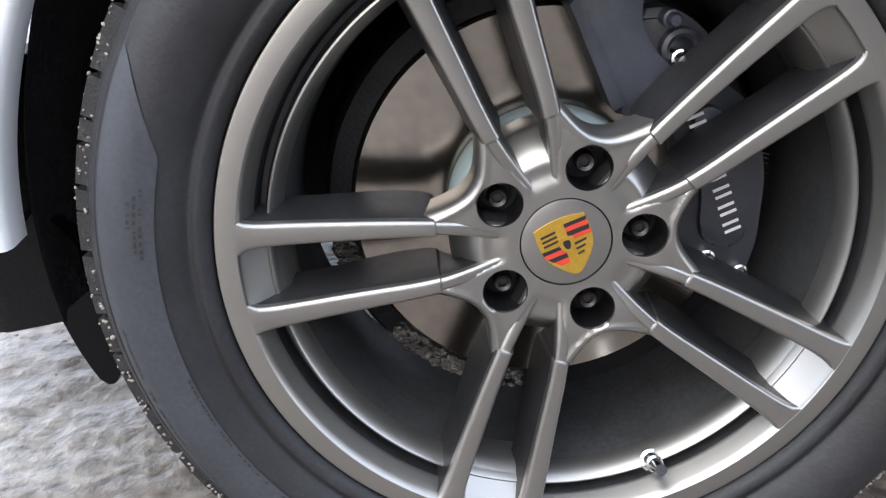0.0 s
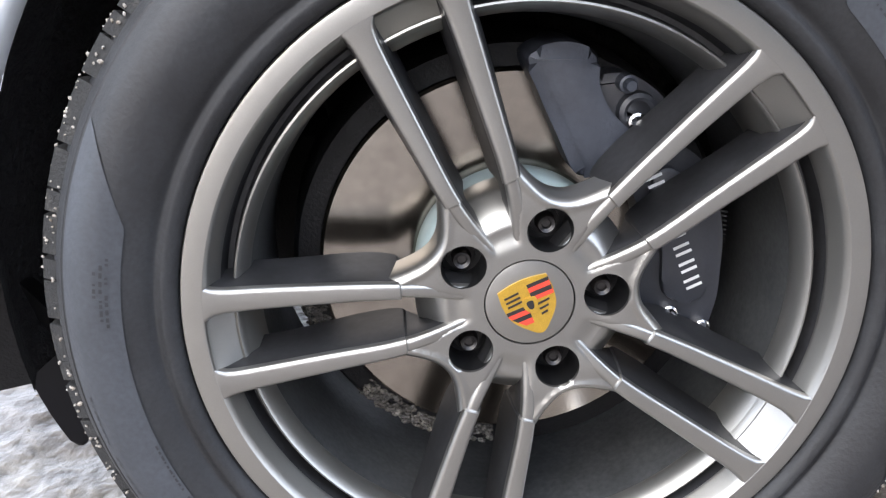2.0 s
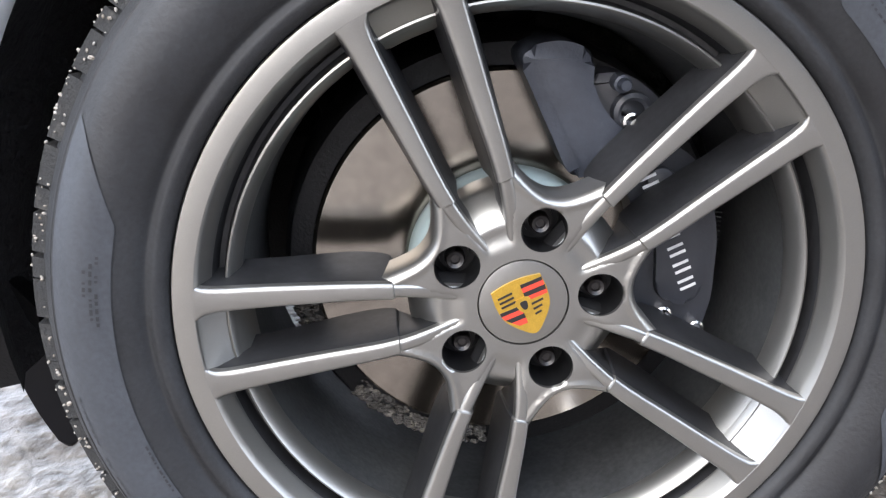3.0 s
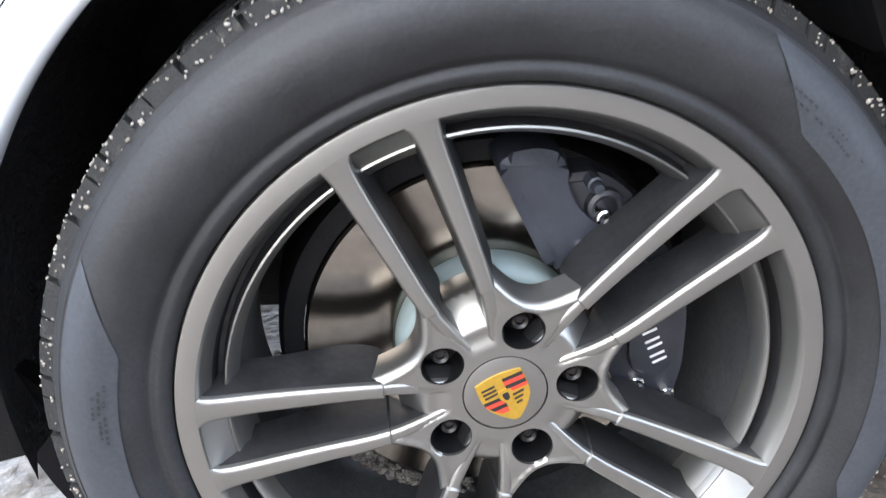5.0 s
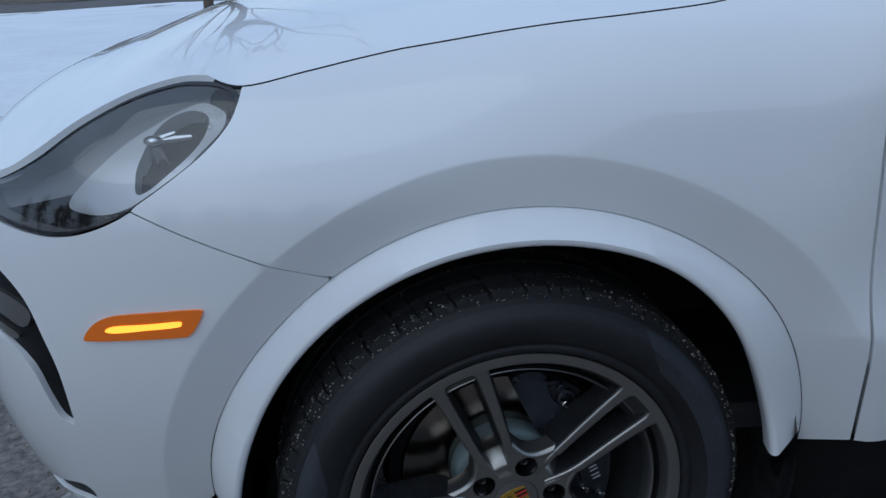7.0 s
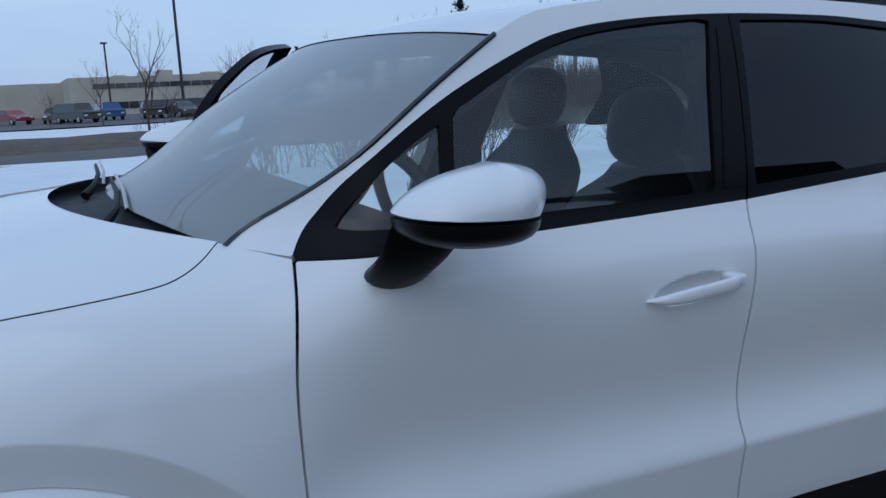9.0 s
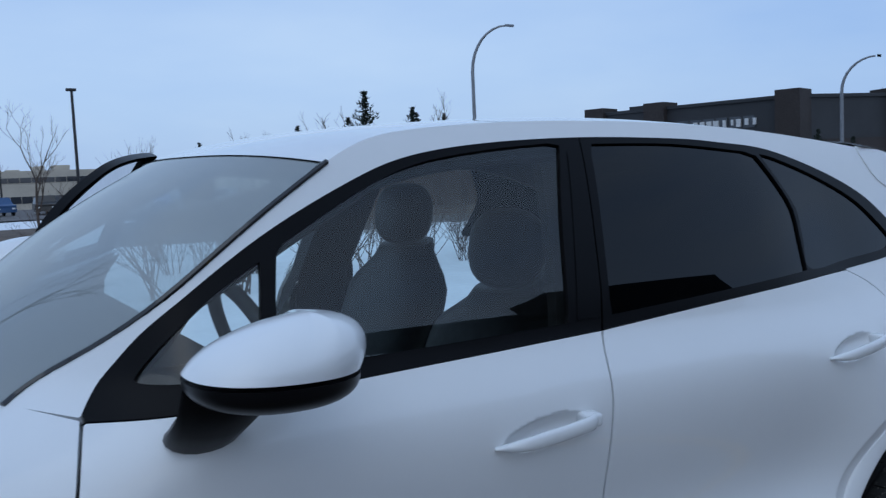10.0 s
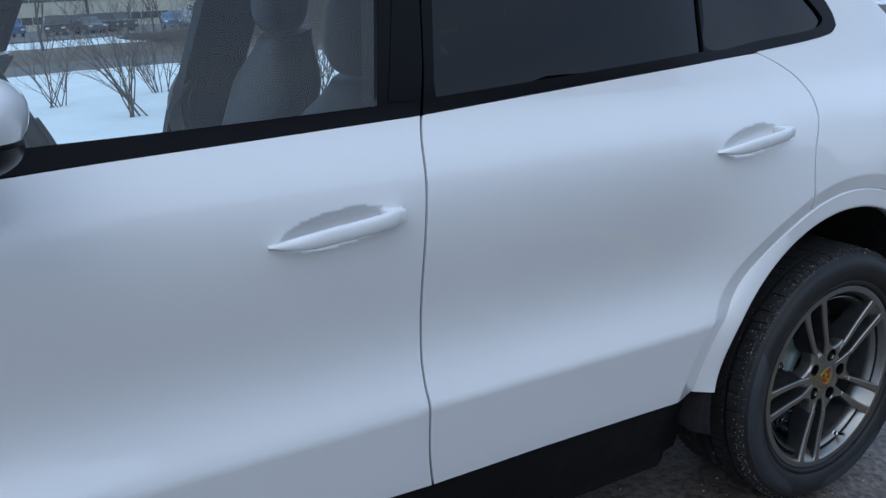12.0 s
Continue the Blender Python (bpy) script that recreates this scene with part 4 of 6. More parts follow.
def make_wheel():
    bm = bmesh.new()
    lathe(bm, [(.262, .070), (.268, .02), (.2735, .006), (.2745, .002), (.273, -.0015), (.2705, -.002), (.2575, -.001), (.2555, .001), (.2535, .006), (.2480, .0170), (.2470, .0200), (.2455, .0330), (.2440, .0360), (.2400, .0365), (.2388, .0345), (.2378, .0235),
               (.2368, .0205), (.2352, .0198), (.2335, .0215), (.2275, .036), (.2265, .042)], 144)
    wheel = part("wheel", bm, RIM, car, "five double-spoke alloy wheel in satin titanium with salt-dusted tyre", smooth=True, angle=35)
    wheel.data.materials.append(DUSTSHADE)
    # the groove inside the rim face gets the same darkened alloy
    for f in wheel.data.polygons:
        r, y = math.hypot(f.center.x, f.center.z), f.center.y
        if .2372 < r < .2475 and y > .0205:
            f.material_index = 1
    bm = bmesh.new()
    lathe(bm, [(.2266, .042), (.224, .07), (.221, .12), (.223, .19), (.236, .225), (.262, .235), (.262, .07)], 96)
    part("rim_barrel", bm, RIMIN, wheel, "dusty grey inside of the rim", smooth=True)
    for k in range(5):
        for s in (-1, 1):
            spoke(PAIR + 72 * k, s, wheel)
        # the bridge between the two arms at the rim
        ca, sa = math.cos(radians(PAIR + 72 * k)), math.sin(radians(PAIR + 72 * k))
        bm = bmesh.new()
        rows = []
        for j in range(13):
            lat = -.036 + .072 * j / 12
            row = []
            for r, y in ((.2556, -.0002), (.2535, .0035), (.2385, .0190), (.2255, .0330), (.2215, .062)):
                rr = math.sqrt(max(0, r * r - lat * lat))
                row.append(bm.verts.new((ca * rr - sa * lat, y, sa * rr + ca * lat)))
            rows.append(row)
        for a, b in zip(rows, rows[1:]):
            for q in range(4):
                bm.faces.new((a[q], a[q + 1], b[q + 1], b[q]))
        part("spoke_bridge", bm, RIM, wheel, smooth=True, angle=40)
    # hub: a dished star with deep bolt wells

    def ring_edge(d):
        return .0935 + .036 * (abs(d) / 22) ** 2.2 if abs(d) < 22.5 else .095

    def dish(u, v):
        r = math.hypot(u, v)
        a = (math.degrees(math.atan2(v, u)) - LUG + 36) % 72 - 36
        y = .0155 - .0030 * smooth(.045, .09, r)
        web = smooth(26, 21, abs(a))
        y += (1 - web) * (.004 * smooth(.046, .066, r) + .030 * max(0, (r - .069) / .026) ** 1.4 * (r > .069))
        gap = (ring_edge(a) - r) / math.hypot(1, .206 * (abs(a) / 22) ** 1.2 / .11)
        if web > 0 and gap < .009:
            y += web * (.0075 * max(0, 1 - max(0, gap) / .0085) ** 2.4 - .0018 * smooth(.012, .006, gap))
        return (u, y, v)

    outline = []
    for k in range(360):
        a = k + .5
        d = (a - LUG + 36) % 72 - 36
        r = ring_edge(d)
        outline.append((r * math.cos(radians(a)), r * math.sin(radians(a))))
    wells = []
    for k in range(5):
        cx, cz = .065 * math.cos(radians(LUG + 72 * k)), .065 * math.sin(radians(LUG + 72 * k))
        wells.append([(cx + .0192 * math.cos(t), cz + .0192 * math.sin(t)) for t in (2 * math.pi * q / 36 for q in range(36))])
    lines = []
    for k in range(5):
        for g in (.0011, .0022, .0034, .0047, .0062, .0078):
            for q in range(-42, 43):
                d = q / 2
                r = ring_edge(d) - g * math.hypot(1, .206 * (abs(d) / 22) ** 1.2 / .11)
                lines.append((r * math.cos(radians(LUG + 72 * k + d)), r * math.sin(radians(LUG + 72 * k + d))))
    bore = [(.0386 * math.cos(t), .0386 * math.sin(t)) for t in (2 * math.pi * q / 72 for q in range(72))]
    panel("hub", outline, RIM, wheel, surf=dish, holes=(*wells, bore), extra=lines, step=.0032, edge=.0024, rim=.030, weld=True, back=(0, 1, 0))
    bm = bmesh.new()
    lathe(bm, [(.0, .0575), (.064, .0575), (.068, .075), (.0, .076)], 60)
    part("hub_back", bm, BLACK, wheel)
    for k in range(5):
        bm = bmesh.new()
        cx, cz = .065 * math.cos(radians(LUG + 72 * k)), .065 * math.sin(radians(LUG + 72 * k))
        lathe(bm, [(.0, .034), (.0035, .034), (.0042, .0315), (.0070, .030), (.0085, .032), (.0088, .042), (.0125, .043), (.013, .047), (.013, .058)], 24)
        bmesh.ops.translate(bm, verts=bm.verts, vec=(cx, 0, cz))
        part("wheel_bolt", bm, INK, wheel, "black wheel bolt", smooth=True)
        # well lining, coloured near black for the shade inside
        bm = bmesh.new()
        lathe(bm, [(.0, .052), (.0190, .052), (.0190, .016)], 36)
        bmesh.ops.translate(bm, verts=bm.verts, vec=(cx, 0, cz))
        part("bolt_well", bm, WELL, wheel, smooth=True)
    bm = bmesh.new()
    lathe(bm, [(0, .0142), (.02, .0145), (.034, .0155), (.0372, .0162), (.0380, .0185), (.0380, .03)], 72)
    part("centre_cap", bm, RIM, wheel, "satin grey centre cap", smooth=True)
    # enamelled shield on the cap: gold field, striped quarters
    tilt = Matrix.Rotation(radians(-22), 4, "Y") @ Matrix.Diagonal((.93, 1, .93, 1))

    def badge(name, pts, mat, y, label=""):
        bm = bmesh.new()
        prism(bm, pts, y - .0006, y + .0018)
        bm.transform(tilt)
        part(name, bm, mat, wheel, label)
    edge = rounded([(-.0235, .021), (-.012, .0235), (0, .0245), (.012, .0235), (.0235, .021)], 5) + rounded([(.0245, .008), (.022, -.008), (.012, -.022), (0, -.031), (-.012, -.022), (-.022, -.008), (-.0245, .008)], 5)
    badge("badge", edge, GOLD, .0138, "gold shield badge with red and black stripes")
    for q, (mat, z0, z1) in enumerate(((INK, .0150, .0185), (RED, .0105, .0150), (INK, .0060, .0105), (RED, .0020, .0060))):
        w0, w1 = .0232, .0238
        badge("badge_stripe", [(.003, z0), (w0, z0), (w1, z1), (.003, z1)], mat, .0132)
    for q, (mat, z0, z1) in enumerate(((INK, -.0035, .0000), (RED, -.0080, -.0035), (INK, -.0125, -.0080), (RED, -.0180, -.0125))):
        def wid(z):
            return -.0232 + .0145 * max(0, (-z - .004) / .016) ** 1.3
        badge("badge_stripe", [(wid(z0), z0), (-.003, z0), (-.003, z1), (wid(z1), z1)], mat, .0132)
    for z in (.0035, .008, .0125):
        badge("badge_bar", [(-.020, z), (-.006, z + .001), (-.006, z + .0028), (-.020, z + .0018)], INK, .0130)
        z2 = -.003 - (z - .003) * 1.15
        badge("badge_bar", [(.006, z2), (.018 - .0006 * 1000 * (z - .003), z2 + .001), (.018 - .0006 * 1000 * (z - .003), z2 + .0028), (.006, z2 + .0018)], INK, .0130)
    badge("badge_heart", rounded([(-.006, .006), (.006, .006), (.006, -.003), (0, -.009), (-.006, -.003)], 3, True), GOLD, .0126)
    badge("badge_mark", rounded([(-.0030, .003), (.003, .003), (.0025, -.003), (0, -.005), (-.0025, -.003)], 3, True), INK, .0122)
    # valve
    bm = bmesh.new()
    lathe(bm, [(.0, -.018), (.0035, -.018), (.004, -.014), (.004, -.006), (.0052, -.005), (.0052, .002), (.007, .003), (.0075, .012), (.0075, .03)], 16)
    a = radians(292)
    bm.transform(Matrix.Translation((.236 * math.cos(a), .022, .236 * math.sin(a))) @ Matrix.Rotation(radians(-20), 4, "X") @ Matrix.Scale(1.5, 4))
    part("valve", bm, CHROME, wheel, "metal tyre valve", smooth=True)
    # the hub is drawn in a little against the rim
    for ob in (wheel, *wheel.children_recursive):
        for v in ob.data.vertices:
            f = .971 + .029 * smooth(.10, .22, math.hypot(v.co.x, v.co.z))
            v.co.x *= f
            v.co.z *= f
    # tyre
    bm = bmesh.new()
    prof = rounded([(.268, .022), (.2735, .009), (.2755, .000), (.279, -.006), (.285, -.0085), (.290, -.0065), (.293, -.007), (.300, -.0135), (.315, -.0205), (.330, -.0225), (.345, -.0185), (.3565, -.0085), (.3585, -.0075), (.3600, -.0055), (.3665, .004), (.3710, .016), (.3730, .030)], 4)
    prof += [(.3738, .045), (.3655, .046), (.3655, .056), (.3760, .057), (.3765, .105), (.367, .106), (.367, .118), (.3775, .119), (.3775, .150), (.367, .151), (.367, .163), (.3765, .164), (.376, .210), (.3655, .211), (.3655, .221), (.3738, .222), (.371, .255), (.355, .280), (.33, .290), (.30, .284), (.27, .262)]
    lathe(bm, prof, 180)
    tyre = part("tyre", bm, TYRE, wheel, "black tyre with grey salt film and grit on its shoulder", smooth=True, angle=45)
    return wheel, tyre


def sidewall(name, mat, a0, a1, r0, r1, parent, proud, edge):
    """A smooth raised field on the tyre's outer wall, pointed at both ends."""
    wall = spline([(.285, -.0085), (.293, -.0072), (.300, -.0135), (.315, -.0205), (.330, -.0225), (.345, -.0185), (.3565, -.0085)])

    def bulge(u, v):
        r = v
        return (r * math.cos(u), wall(r) - proud, r * math.sin(u))
    lo, hi = radians(a0), radians(a1)
    verts, faces = [], []
    n, m = 90, 10
    for i in range(n + 1):
        t = i / n
        u = lo + (hi - lo) * t
        ri = r1 - (r1 - r0) * min(1, math.sin(math.pi * t) * edge) ** .8
        for j in range(m + 1):
            verts.append(bulge(u, r1 + (ri - r1) * j / m))
    for i in range(n):
        for j in range(m):
            faces.append((i * (m + 1) + j, i * (m + 1) + j + 1, (i + 1) * (m + 1) + j + 1, (i + 1) * (m + 1) + j))
    return raw(name, verts, faces, mat, parent)


wheel_fl, tyre_fl = make_wheel()
for a0, a1 in ((152, 246), (-30, 58), (262, 318)):
    sidewall("sidewall_field", DUSTY, a0, a1, .312, .3560, wheel_fl, .0009, 2.6)
# unreadable moulded writing as small bars
wall = spline([(.285, -.0085), (.293, -.0072), (.300, -.0135), (.315, -.0205), (.330, -.0225), (.345, -.0185), (.3565, -.0085)])
rnd = random.Random(4)
bm = bmesh.new()


def bar(bm, r, a, dr, da, up):
    q = [(r, a), (r + dr, a), (r + dr, a + da), (r, a + da)]
    f = bm.faces.new([bm.verts.new((p * math.cos(radians(t)), wall(p) - up, p * math.sin(radians(t)))) for p, t in q])


for row, (r, a0, a1) in enumerate(((.3205, 168, 178), (.3245, 169, 177), (.329, 170, 176), (.3135, 196, 236), (.3495, 188, 242), (.332, 38, 55), (.326, 40, 52), (.3495, -10, 30))):
    a = a0
    while a < a1:
        w = rnd.uniform(.25, .8)
        if rnd.random() < .8:
            bar(bm, r, a, .0022 if row in (0, 1, 2) else .0016, w, .0016)
        a += w + rnd.uniform(.25, .5)
tagged(part("sidewall_writing", bm, TYRE, wheel_fl, "small moulded writing"), kind="stuff")
# shoulder blocks, cut apart by slots
bm = bmesh.new()
for k in range(132):
    for row, (y0, y1, r0, r1, shift) in enumerate(((-.002, .043, .3600, .3790, 0), (.059, .103, .372, .3800, .5), (.166, .208, .372, .3800, .2), (.224, .262, .362, .3780, .6))):
        a = radians((k + shift) * 360 / 132 + .35 * math.sin(k * 2.3))
        da = radians(1.20 if row else 1.24)
        sk = radians(1.2)
        vs = []
        for y, rr in ((y0, r0 if row == 0 else r1), (y1, r1)):
            for s in (-1, 1):
                t = a + s * da + (sk if y == y1 else 0)
                vs.append((rr, t, y))
        co = [(r * math.cos(t), y, r * math.sin(t)) for r, t, y in vs] + [((.356 if row == 0 else .366) * math.cos(t), y, (.356 if row == 0 else .366) * math.sin(t)) for r, t, y in vs]
        if row == 0:
            mid = [(.3775 * math.cos(a + s * da + sk * .4), .010, .3775 * math.sin(a + s * da + sk * .4)) for s in (-1, 1)]
            v = [bm.verts.new(c) for c in co]
            m0, m1 = (bm.verts.new(c) for c in mid)
            bm.faces.new((v[0], v[1], m1, m0)), bm.faces.new((m0, m1, v[3], v[2]))
            bm.faces.new((v[0], m0, v[2], v[6], v[4])), bm.faces.new((v[1], v[5], v[7], v[3], m1))
            bm.faces.new((v[2], v[3], v[7], v[6])), bm.faces.new((v[0], v[4], v[5], v[1]))
        else:
            v = [bm.verts.new(c) for c in co]
            for f in ((0, 1, 3, 2), (0, 2, 6, 4), (1, 5, 7, 3), (2, 3, 7, 6), (0, 4, 5, 1)):
                bm.faces.new([v[q] for q in f])
tagged(part("tread", bm, TREAD, wheel_fl), kind="stuff")
# grit stuck to the shoulder and tread
bm = bmesh.new()
for k in range(1250):
    a, s = rnd.uniform(0, 2 * math.pi), rnd.uniform(.0006, .0015) * (1.5 if rnd.random() < .1 else 1)
    y = rnd.uniform(-.004, .02) if k % 2 else rnd.uniform(.0, .22)
    r = (.366 + .012 * smooth(-.004, .014, y)) if y < .02 else .3785 - rnd.choice((0, 0, .006))
    m = Matrix.Translation((r * math.cos(a), y, r * math.sin(a))) @ Euler((rnd.random() * 6, rnd.random() * 6, 0)).to_matrix().to_4x4() @ Matrix.Diagonal((s * 1.3, s, s * .8, 1))
    bmesh.ops.create_icosphere(bm, subdivisions=1, radius=1, matrix=m)
tagged(part("grit", bm, STONE, wheel_fl, "pale grit stuck to the tread"), kind="stuff")
wheel_fl.matrix_world = pose(0, 0, HUB_Z, 0, 0, STEER)
for m in (pose(WHEELBASE, .0, HUB_Z, 0, -2, 0), pose(0, 2 * CY, HUB_Z, 0, 0, 180), pose(WHEELBASE, 2 * CY, HUB_Z, 0, 20, 180)):
    copy_thing(wheel_fl, m)


# brakes behind the left wheels
def brake(x, front):
    bm = bmesh.new()
    lathe(bm, [(.088, .118), (.092, .117), (.0925, .114), (.172, .114), (.175, .117), (.175, .146), (.09, .146)], 96)
    disc = part("brake_disc", bm, STEEL, car, "bare steel brake disc", smooth=True, angle=35)
    bm = bmesh.new()
    lathe(bm, [(.0, .078), (.080, .078), (.086, .081), (.0895, .088), (.0895, .118)], 72)
    part("disc_hat", bm, HAT, disc, "pale green-grey disc hat", smooth=True, angle=40)
    bm = bmesh.new()
    lathe(bm, [(.176, .120), (.195, .122), (.200, .130), (.205, .20), (.19, .21)], 80)
    part("backing_plate", bm, BLACK, disc, smooth=True)
    disc.matrix_world = pose(x, 0, HUB_Z, 0, 0, STEER if front else 0)
    bm = bmesh.new()
    out = rounded([(.078, .112), (.106, .126), (.137, .112), (.163, .088), (.178, .040), (.180, -.002), (.178, -.035), (.166, -.064), (.135, -.060), (.113, -.036), (.105, -.004), (.110, .03), (.098, .07)], 6, True)
    prism(bm, out, .074, .165, .006)
    cal = part("brake_caliper", bm, CALIPER, car, "anthracite brake caliper with white lettering bars", smooth=True, angle=30)
    bm = bmesh.new()
    prism(bm, rounded([(.112, .088), (.130, .094), (.148, .070), (.164, .030), (.167, -.018), (.152, -.030), (.128, -.020), (.124, .02), (.116, .055)], 5, True), .0665, .078, .004)
    part("caliper_face", bm, CALIPER, cal, smooth=True, angle=30)
    # the lettering as plain bars along the face
    for q in range(7):
        cx, cz = .1135 + .0395 * q / 6 + .002 * math.sin(q * .5), .084 - .094 * q / 6
        d = Vector((.40, 0, -.92))
        nrm = Vector((.92, 0, .40))
        for f0, f1 in ((-.0048, -.0022), (.0022, .0048)):
            bm = bmesh.new()
            vs = [bm.verts.new(Vector((cx, .0662, cz)) + nrm * e + d * f) for e, f in ((-.0072, f0), (.0072, f0), (.0072, f1), (-.0072, f1))]
            vb = [bm.verts.new(v.co + Vector((0, .001, 0))) for v in vs]
            bm.faces.new(vs)
            for i in range(4):
                bm.faces.new((vs[i], vs[(i + 1) % 4], vb[(i + 1) % 4], vb[i]))
            part("lettering_bar", bm, WHITEINK, cal, "white printed bar")
    for bx, bz, mat in ((.135, -.040, CHROME), (.166, -.055, CHROME), (.096, .134, CHROME), (.077, .106, CHROME), (.087, .165, KNUCKLE)):
        bm = bmesh.new()
        lathe(bm, [(0, .058), (.0042, .058), (.0056, .061), (.0056, .067), (.0075, .068), (.0075, .085)], 12)
        bmesh.ops.translate(bm, verts=bm.verts, vec=(bx, 0, bz))
        part("caliper_bolt", bm, mat, cal, "bright bolt head", smooth=True, angle=30)
    bm = bmesh.new()
    prism(bm, rounded([(.004, .190), (.034, .200), (.062, .190), (.064, .166), (.074, .144), (.092, .126), (.108, .114), (.086, .099), (.060, .088), (.046, .092), (.030, .125), (.014, .160)], 6, True), .072, .16, .009)
    part("caliper_bracket", bm, KNUCKLE, cal, "grey cast bracket", smooth=True, angle=35)
    bm = bmesh.new()
    prism(bm, rounded([(.060, .165), (.087, .172), (.110, .161), (.126, .144), (.122, .127), (.100, .120), (.083, .128)], 6, True), .084, .16, .008)
    part("caliper_bridge", bm, CALIPER, cal, smooth=True, angle=35)
    bm = bmesh.new()
    lathe(bm, [(.010, .076), (.013, .074), (.0165, .076), (.018, .086)], 24)
    bmesh.ops.translate(bm, verts=bm.verts, vec=(.099, 0, .140))
    part("caliper_boss", bm, CALIPER, cal, smooth=True)
    bm = bmesh.new()
    for k in range(9):
        tube(bm, [(.178 + .001 * math.sin(k), .084, .050 - .0042 * k), (.187, .088, .047 - .0042 * k)], .0011, 6)
    part("anti_rattle_spring", bm, CHROME, cal, "bright anti-rattle spring", smooth=True)
    bm = bmesh.new()
    tube(bm, [(-.10, .25, .10), (-.16, .22, .13), (-.14, .2, .05), (-.17, .22, .0)], .012, 8)
    tube(bm, [(0, .2, 0), (0, .45, 0)], .05, 16)
    tube(bm, [(-.02, .25, -.05), (.05, .5, -.12)], .03, 10)
    tube(bm, [(.02, .28, .05), (.03, .40, .42)], .035, 12)
    lathe(bm, [(.03, .21), (.11, .215), (.12, .24), (.05, .26)], 24)
    part("suspension_arm", bm, BLACK, cal, "dark suspension behind the disc", smooth=True)
    rn, bm = random.Random(8), bmesh.new()
    for a0, a1, count in ((186, 212, 230), (222, 264, 330)):
        for k in range(count):
            a, r = radians(rn.uniform(a0, a1)), rn.uniform(.1785, .2035)
            y = .1195 if r < .196 else .123 + (r - .196) * 4
            q = rn.uniform(.0012, .0040)
            bmesh.ops.create_icosphere(bm, subdivisions=1, radius=1, matrix=Matrix.Translation((r * math.cos(a), y, r * math.sin(a))) @ Euler((rn.random() * 6, rn.random() * .6, 0)).to_matrix().to_4x4() @ Matrix.Diagonal((q * 1.5, q * .6, q, 1)))
    tagged(part("packed_slush", bm, WETICE, cal, "wet dark ice and grit packed behind the disc"), kind="stuff")
    cal.matrix_world = pose(x, 0, HUB_Z, 0, 0, STEER) if front else pose(x, 0, HUB_Z, 0, 180, 0)


brake(0, True)
brake(WHEELBASE, False)


# ---- cabin ----
def seat(x, y, neck, top):
    """A bucket seat: cushion, tapered backrest up to the neck, headrest above it."""
    bm = bmesh.new()
    box(bm, x - .56, x - .02, y - .25, y + .25, .60, .82, .06, 3)
    base = part("front_seat", bm, SEAT, car, "black leather front seat", smooth=True, angle=60)
    bm = bmesh.new()
    rows = []
    for i in range(17):
        t = i / 16
        z = .74 + (neck - .74) * t
        cx = x - .06 + .175 * t
        w = .300 * (1 - .56 * smooth(.70, 1.03, t))
        th = .12 - .055 * t
        rows.append([bm.verts.new((cx + th * math.cos(a), y + w * (abs(math.sin(a)) ** .6) * (1 if math.sin(a) > 0 else -1), z + .02 * math.cos(a))) for a in (2 * math.pi * k / 24 for k in range(24))])
    for a, b in zip(rows, rows[1:]):
        for k in range(24):
            bm.faces.new((a[k], a[(k + 1) % 24], b[(k + 1) % 24], b[k]))
    bm.faces.new(rows[0]), bm.faces.new(rows[-1])
    part("backrest", bm, SEAT, base, smooth=True, angle=60)
    bm = bmesh.new()
    bmesh.ops.create_uvsphere(bm, u_segments=28, v_segments=18, radius=1)
    for v in bm.verts:
        p = [math.copysign(abs(q) ** .78, q) for q in v.co]
        v.co = (x + .105 + .070 * p[0] + .01 * p[2], y + .140 * p[1], (neck + top) / 2 + ((top - neck) / 2 + .006) * p[2])
    part("headrest", bm, SEAT, base, smooth=True, angle=70)


seat(1.65, .61, 1.25, 1.465)
seat(1.69, 1.255, 1.335, 1.535)
bm = bmesh.new()
box(bm, 2.45, 2.62, .32, 1.62, .70, 1.22, .06, 3)
rear = part("rear_bench", bm, SEAT, car, "black rear bench seat", smooth=True, angle=60)
for y in (.55, 1.38):
    bm = bmesh.new()
    box(bm, 2.58, 2.68, y - .13, y + .13, 1.20, 1.38, .045, 3)
    part("headrest", bm, SEAT, rear, smooth=True, angle=60)
bm = bmesh.new()
prism(bm, rounded([(.36, 1.11), (.56, 1.195), (.80, 1.210), (.90, 1.15), (.90, .95), (.84, .70), (.40, .60)], 4, True), .26, 2 * CY - .26, .02)
part("dashboard", bm, CABIN, car, "black dashboard", smooth=True, angle=40)
bm = bmesh.new()
n = 40
ring = [(math.cos(2 * math.pi * k / n), math.sin(2 * math.pi * k / n)) for k in range(n + 1)]
tiltm = Matrix.Translation((1.0, .55, 1.145)) @ Matrix.Rotation(radians(-24), 4, "Y")
tube(bm, [tiltm @ Vector((0, .192 * c, .192 * s)) for c, s in ring], .017, 10, False)
for a in (-20, 200, 270):
    tube(bm, [tiltm @ Vector((.0, .05 * math.cos(radians(a)), .05 * math.sin(radians(a)))), tiltm @ Vector((0, .17 * math.cos(radians(a)), .17 * math.sin(radians(a))))], .014, 8)
tube(bm, [tiltm @ Vector((-.015, 0, 0)), tiltm @ Vector((.03, 0, 0))], .062, 16)
tube(bm, [tiltm @ Vector((-.01, 0, 0)), tiltm @ Vector((-.22, 0, 0))], .04, 12)
part("steering_wheel", bm, SEAT, car, "black leather steering wheel", smooth=True, angle=50)
bm = bmesh.new()
box(bm, .3, 3.5, .12, 2 * CY - .12, .42, .47)
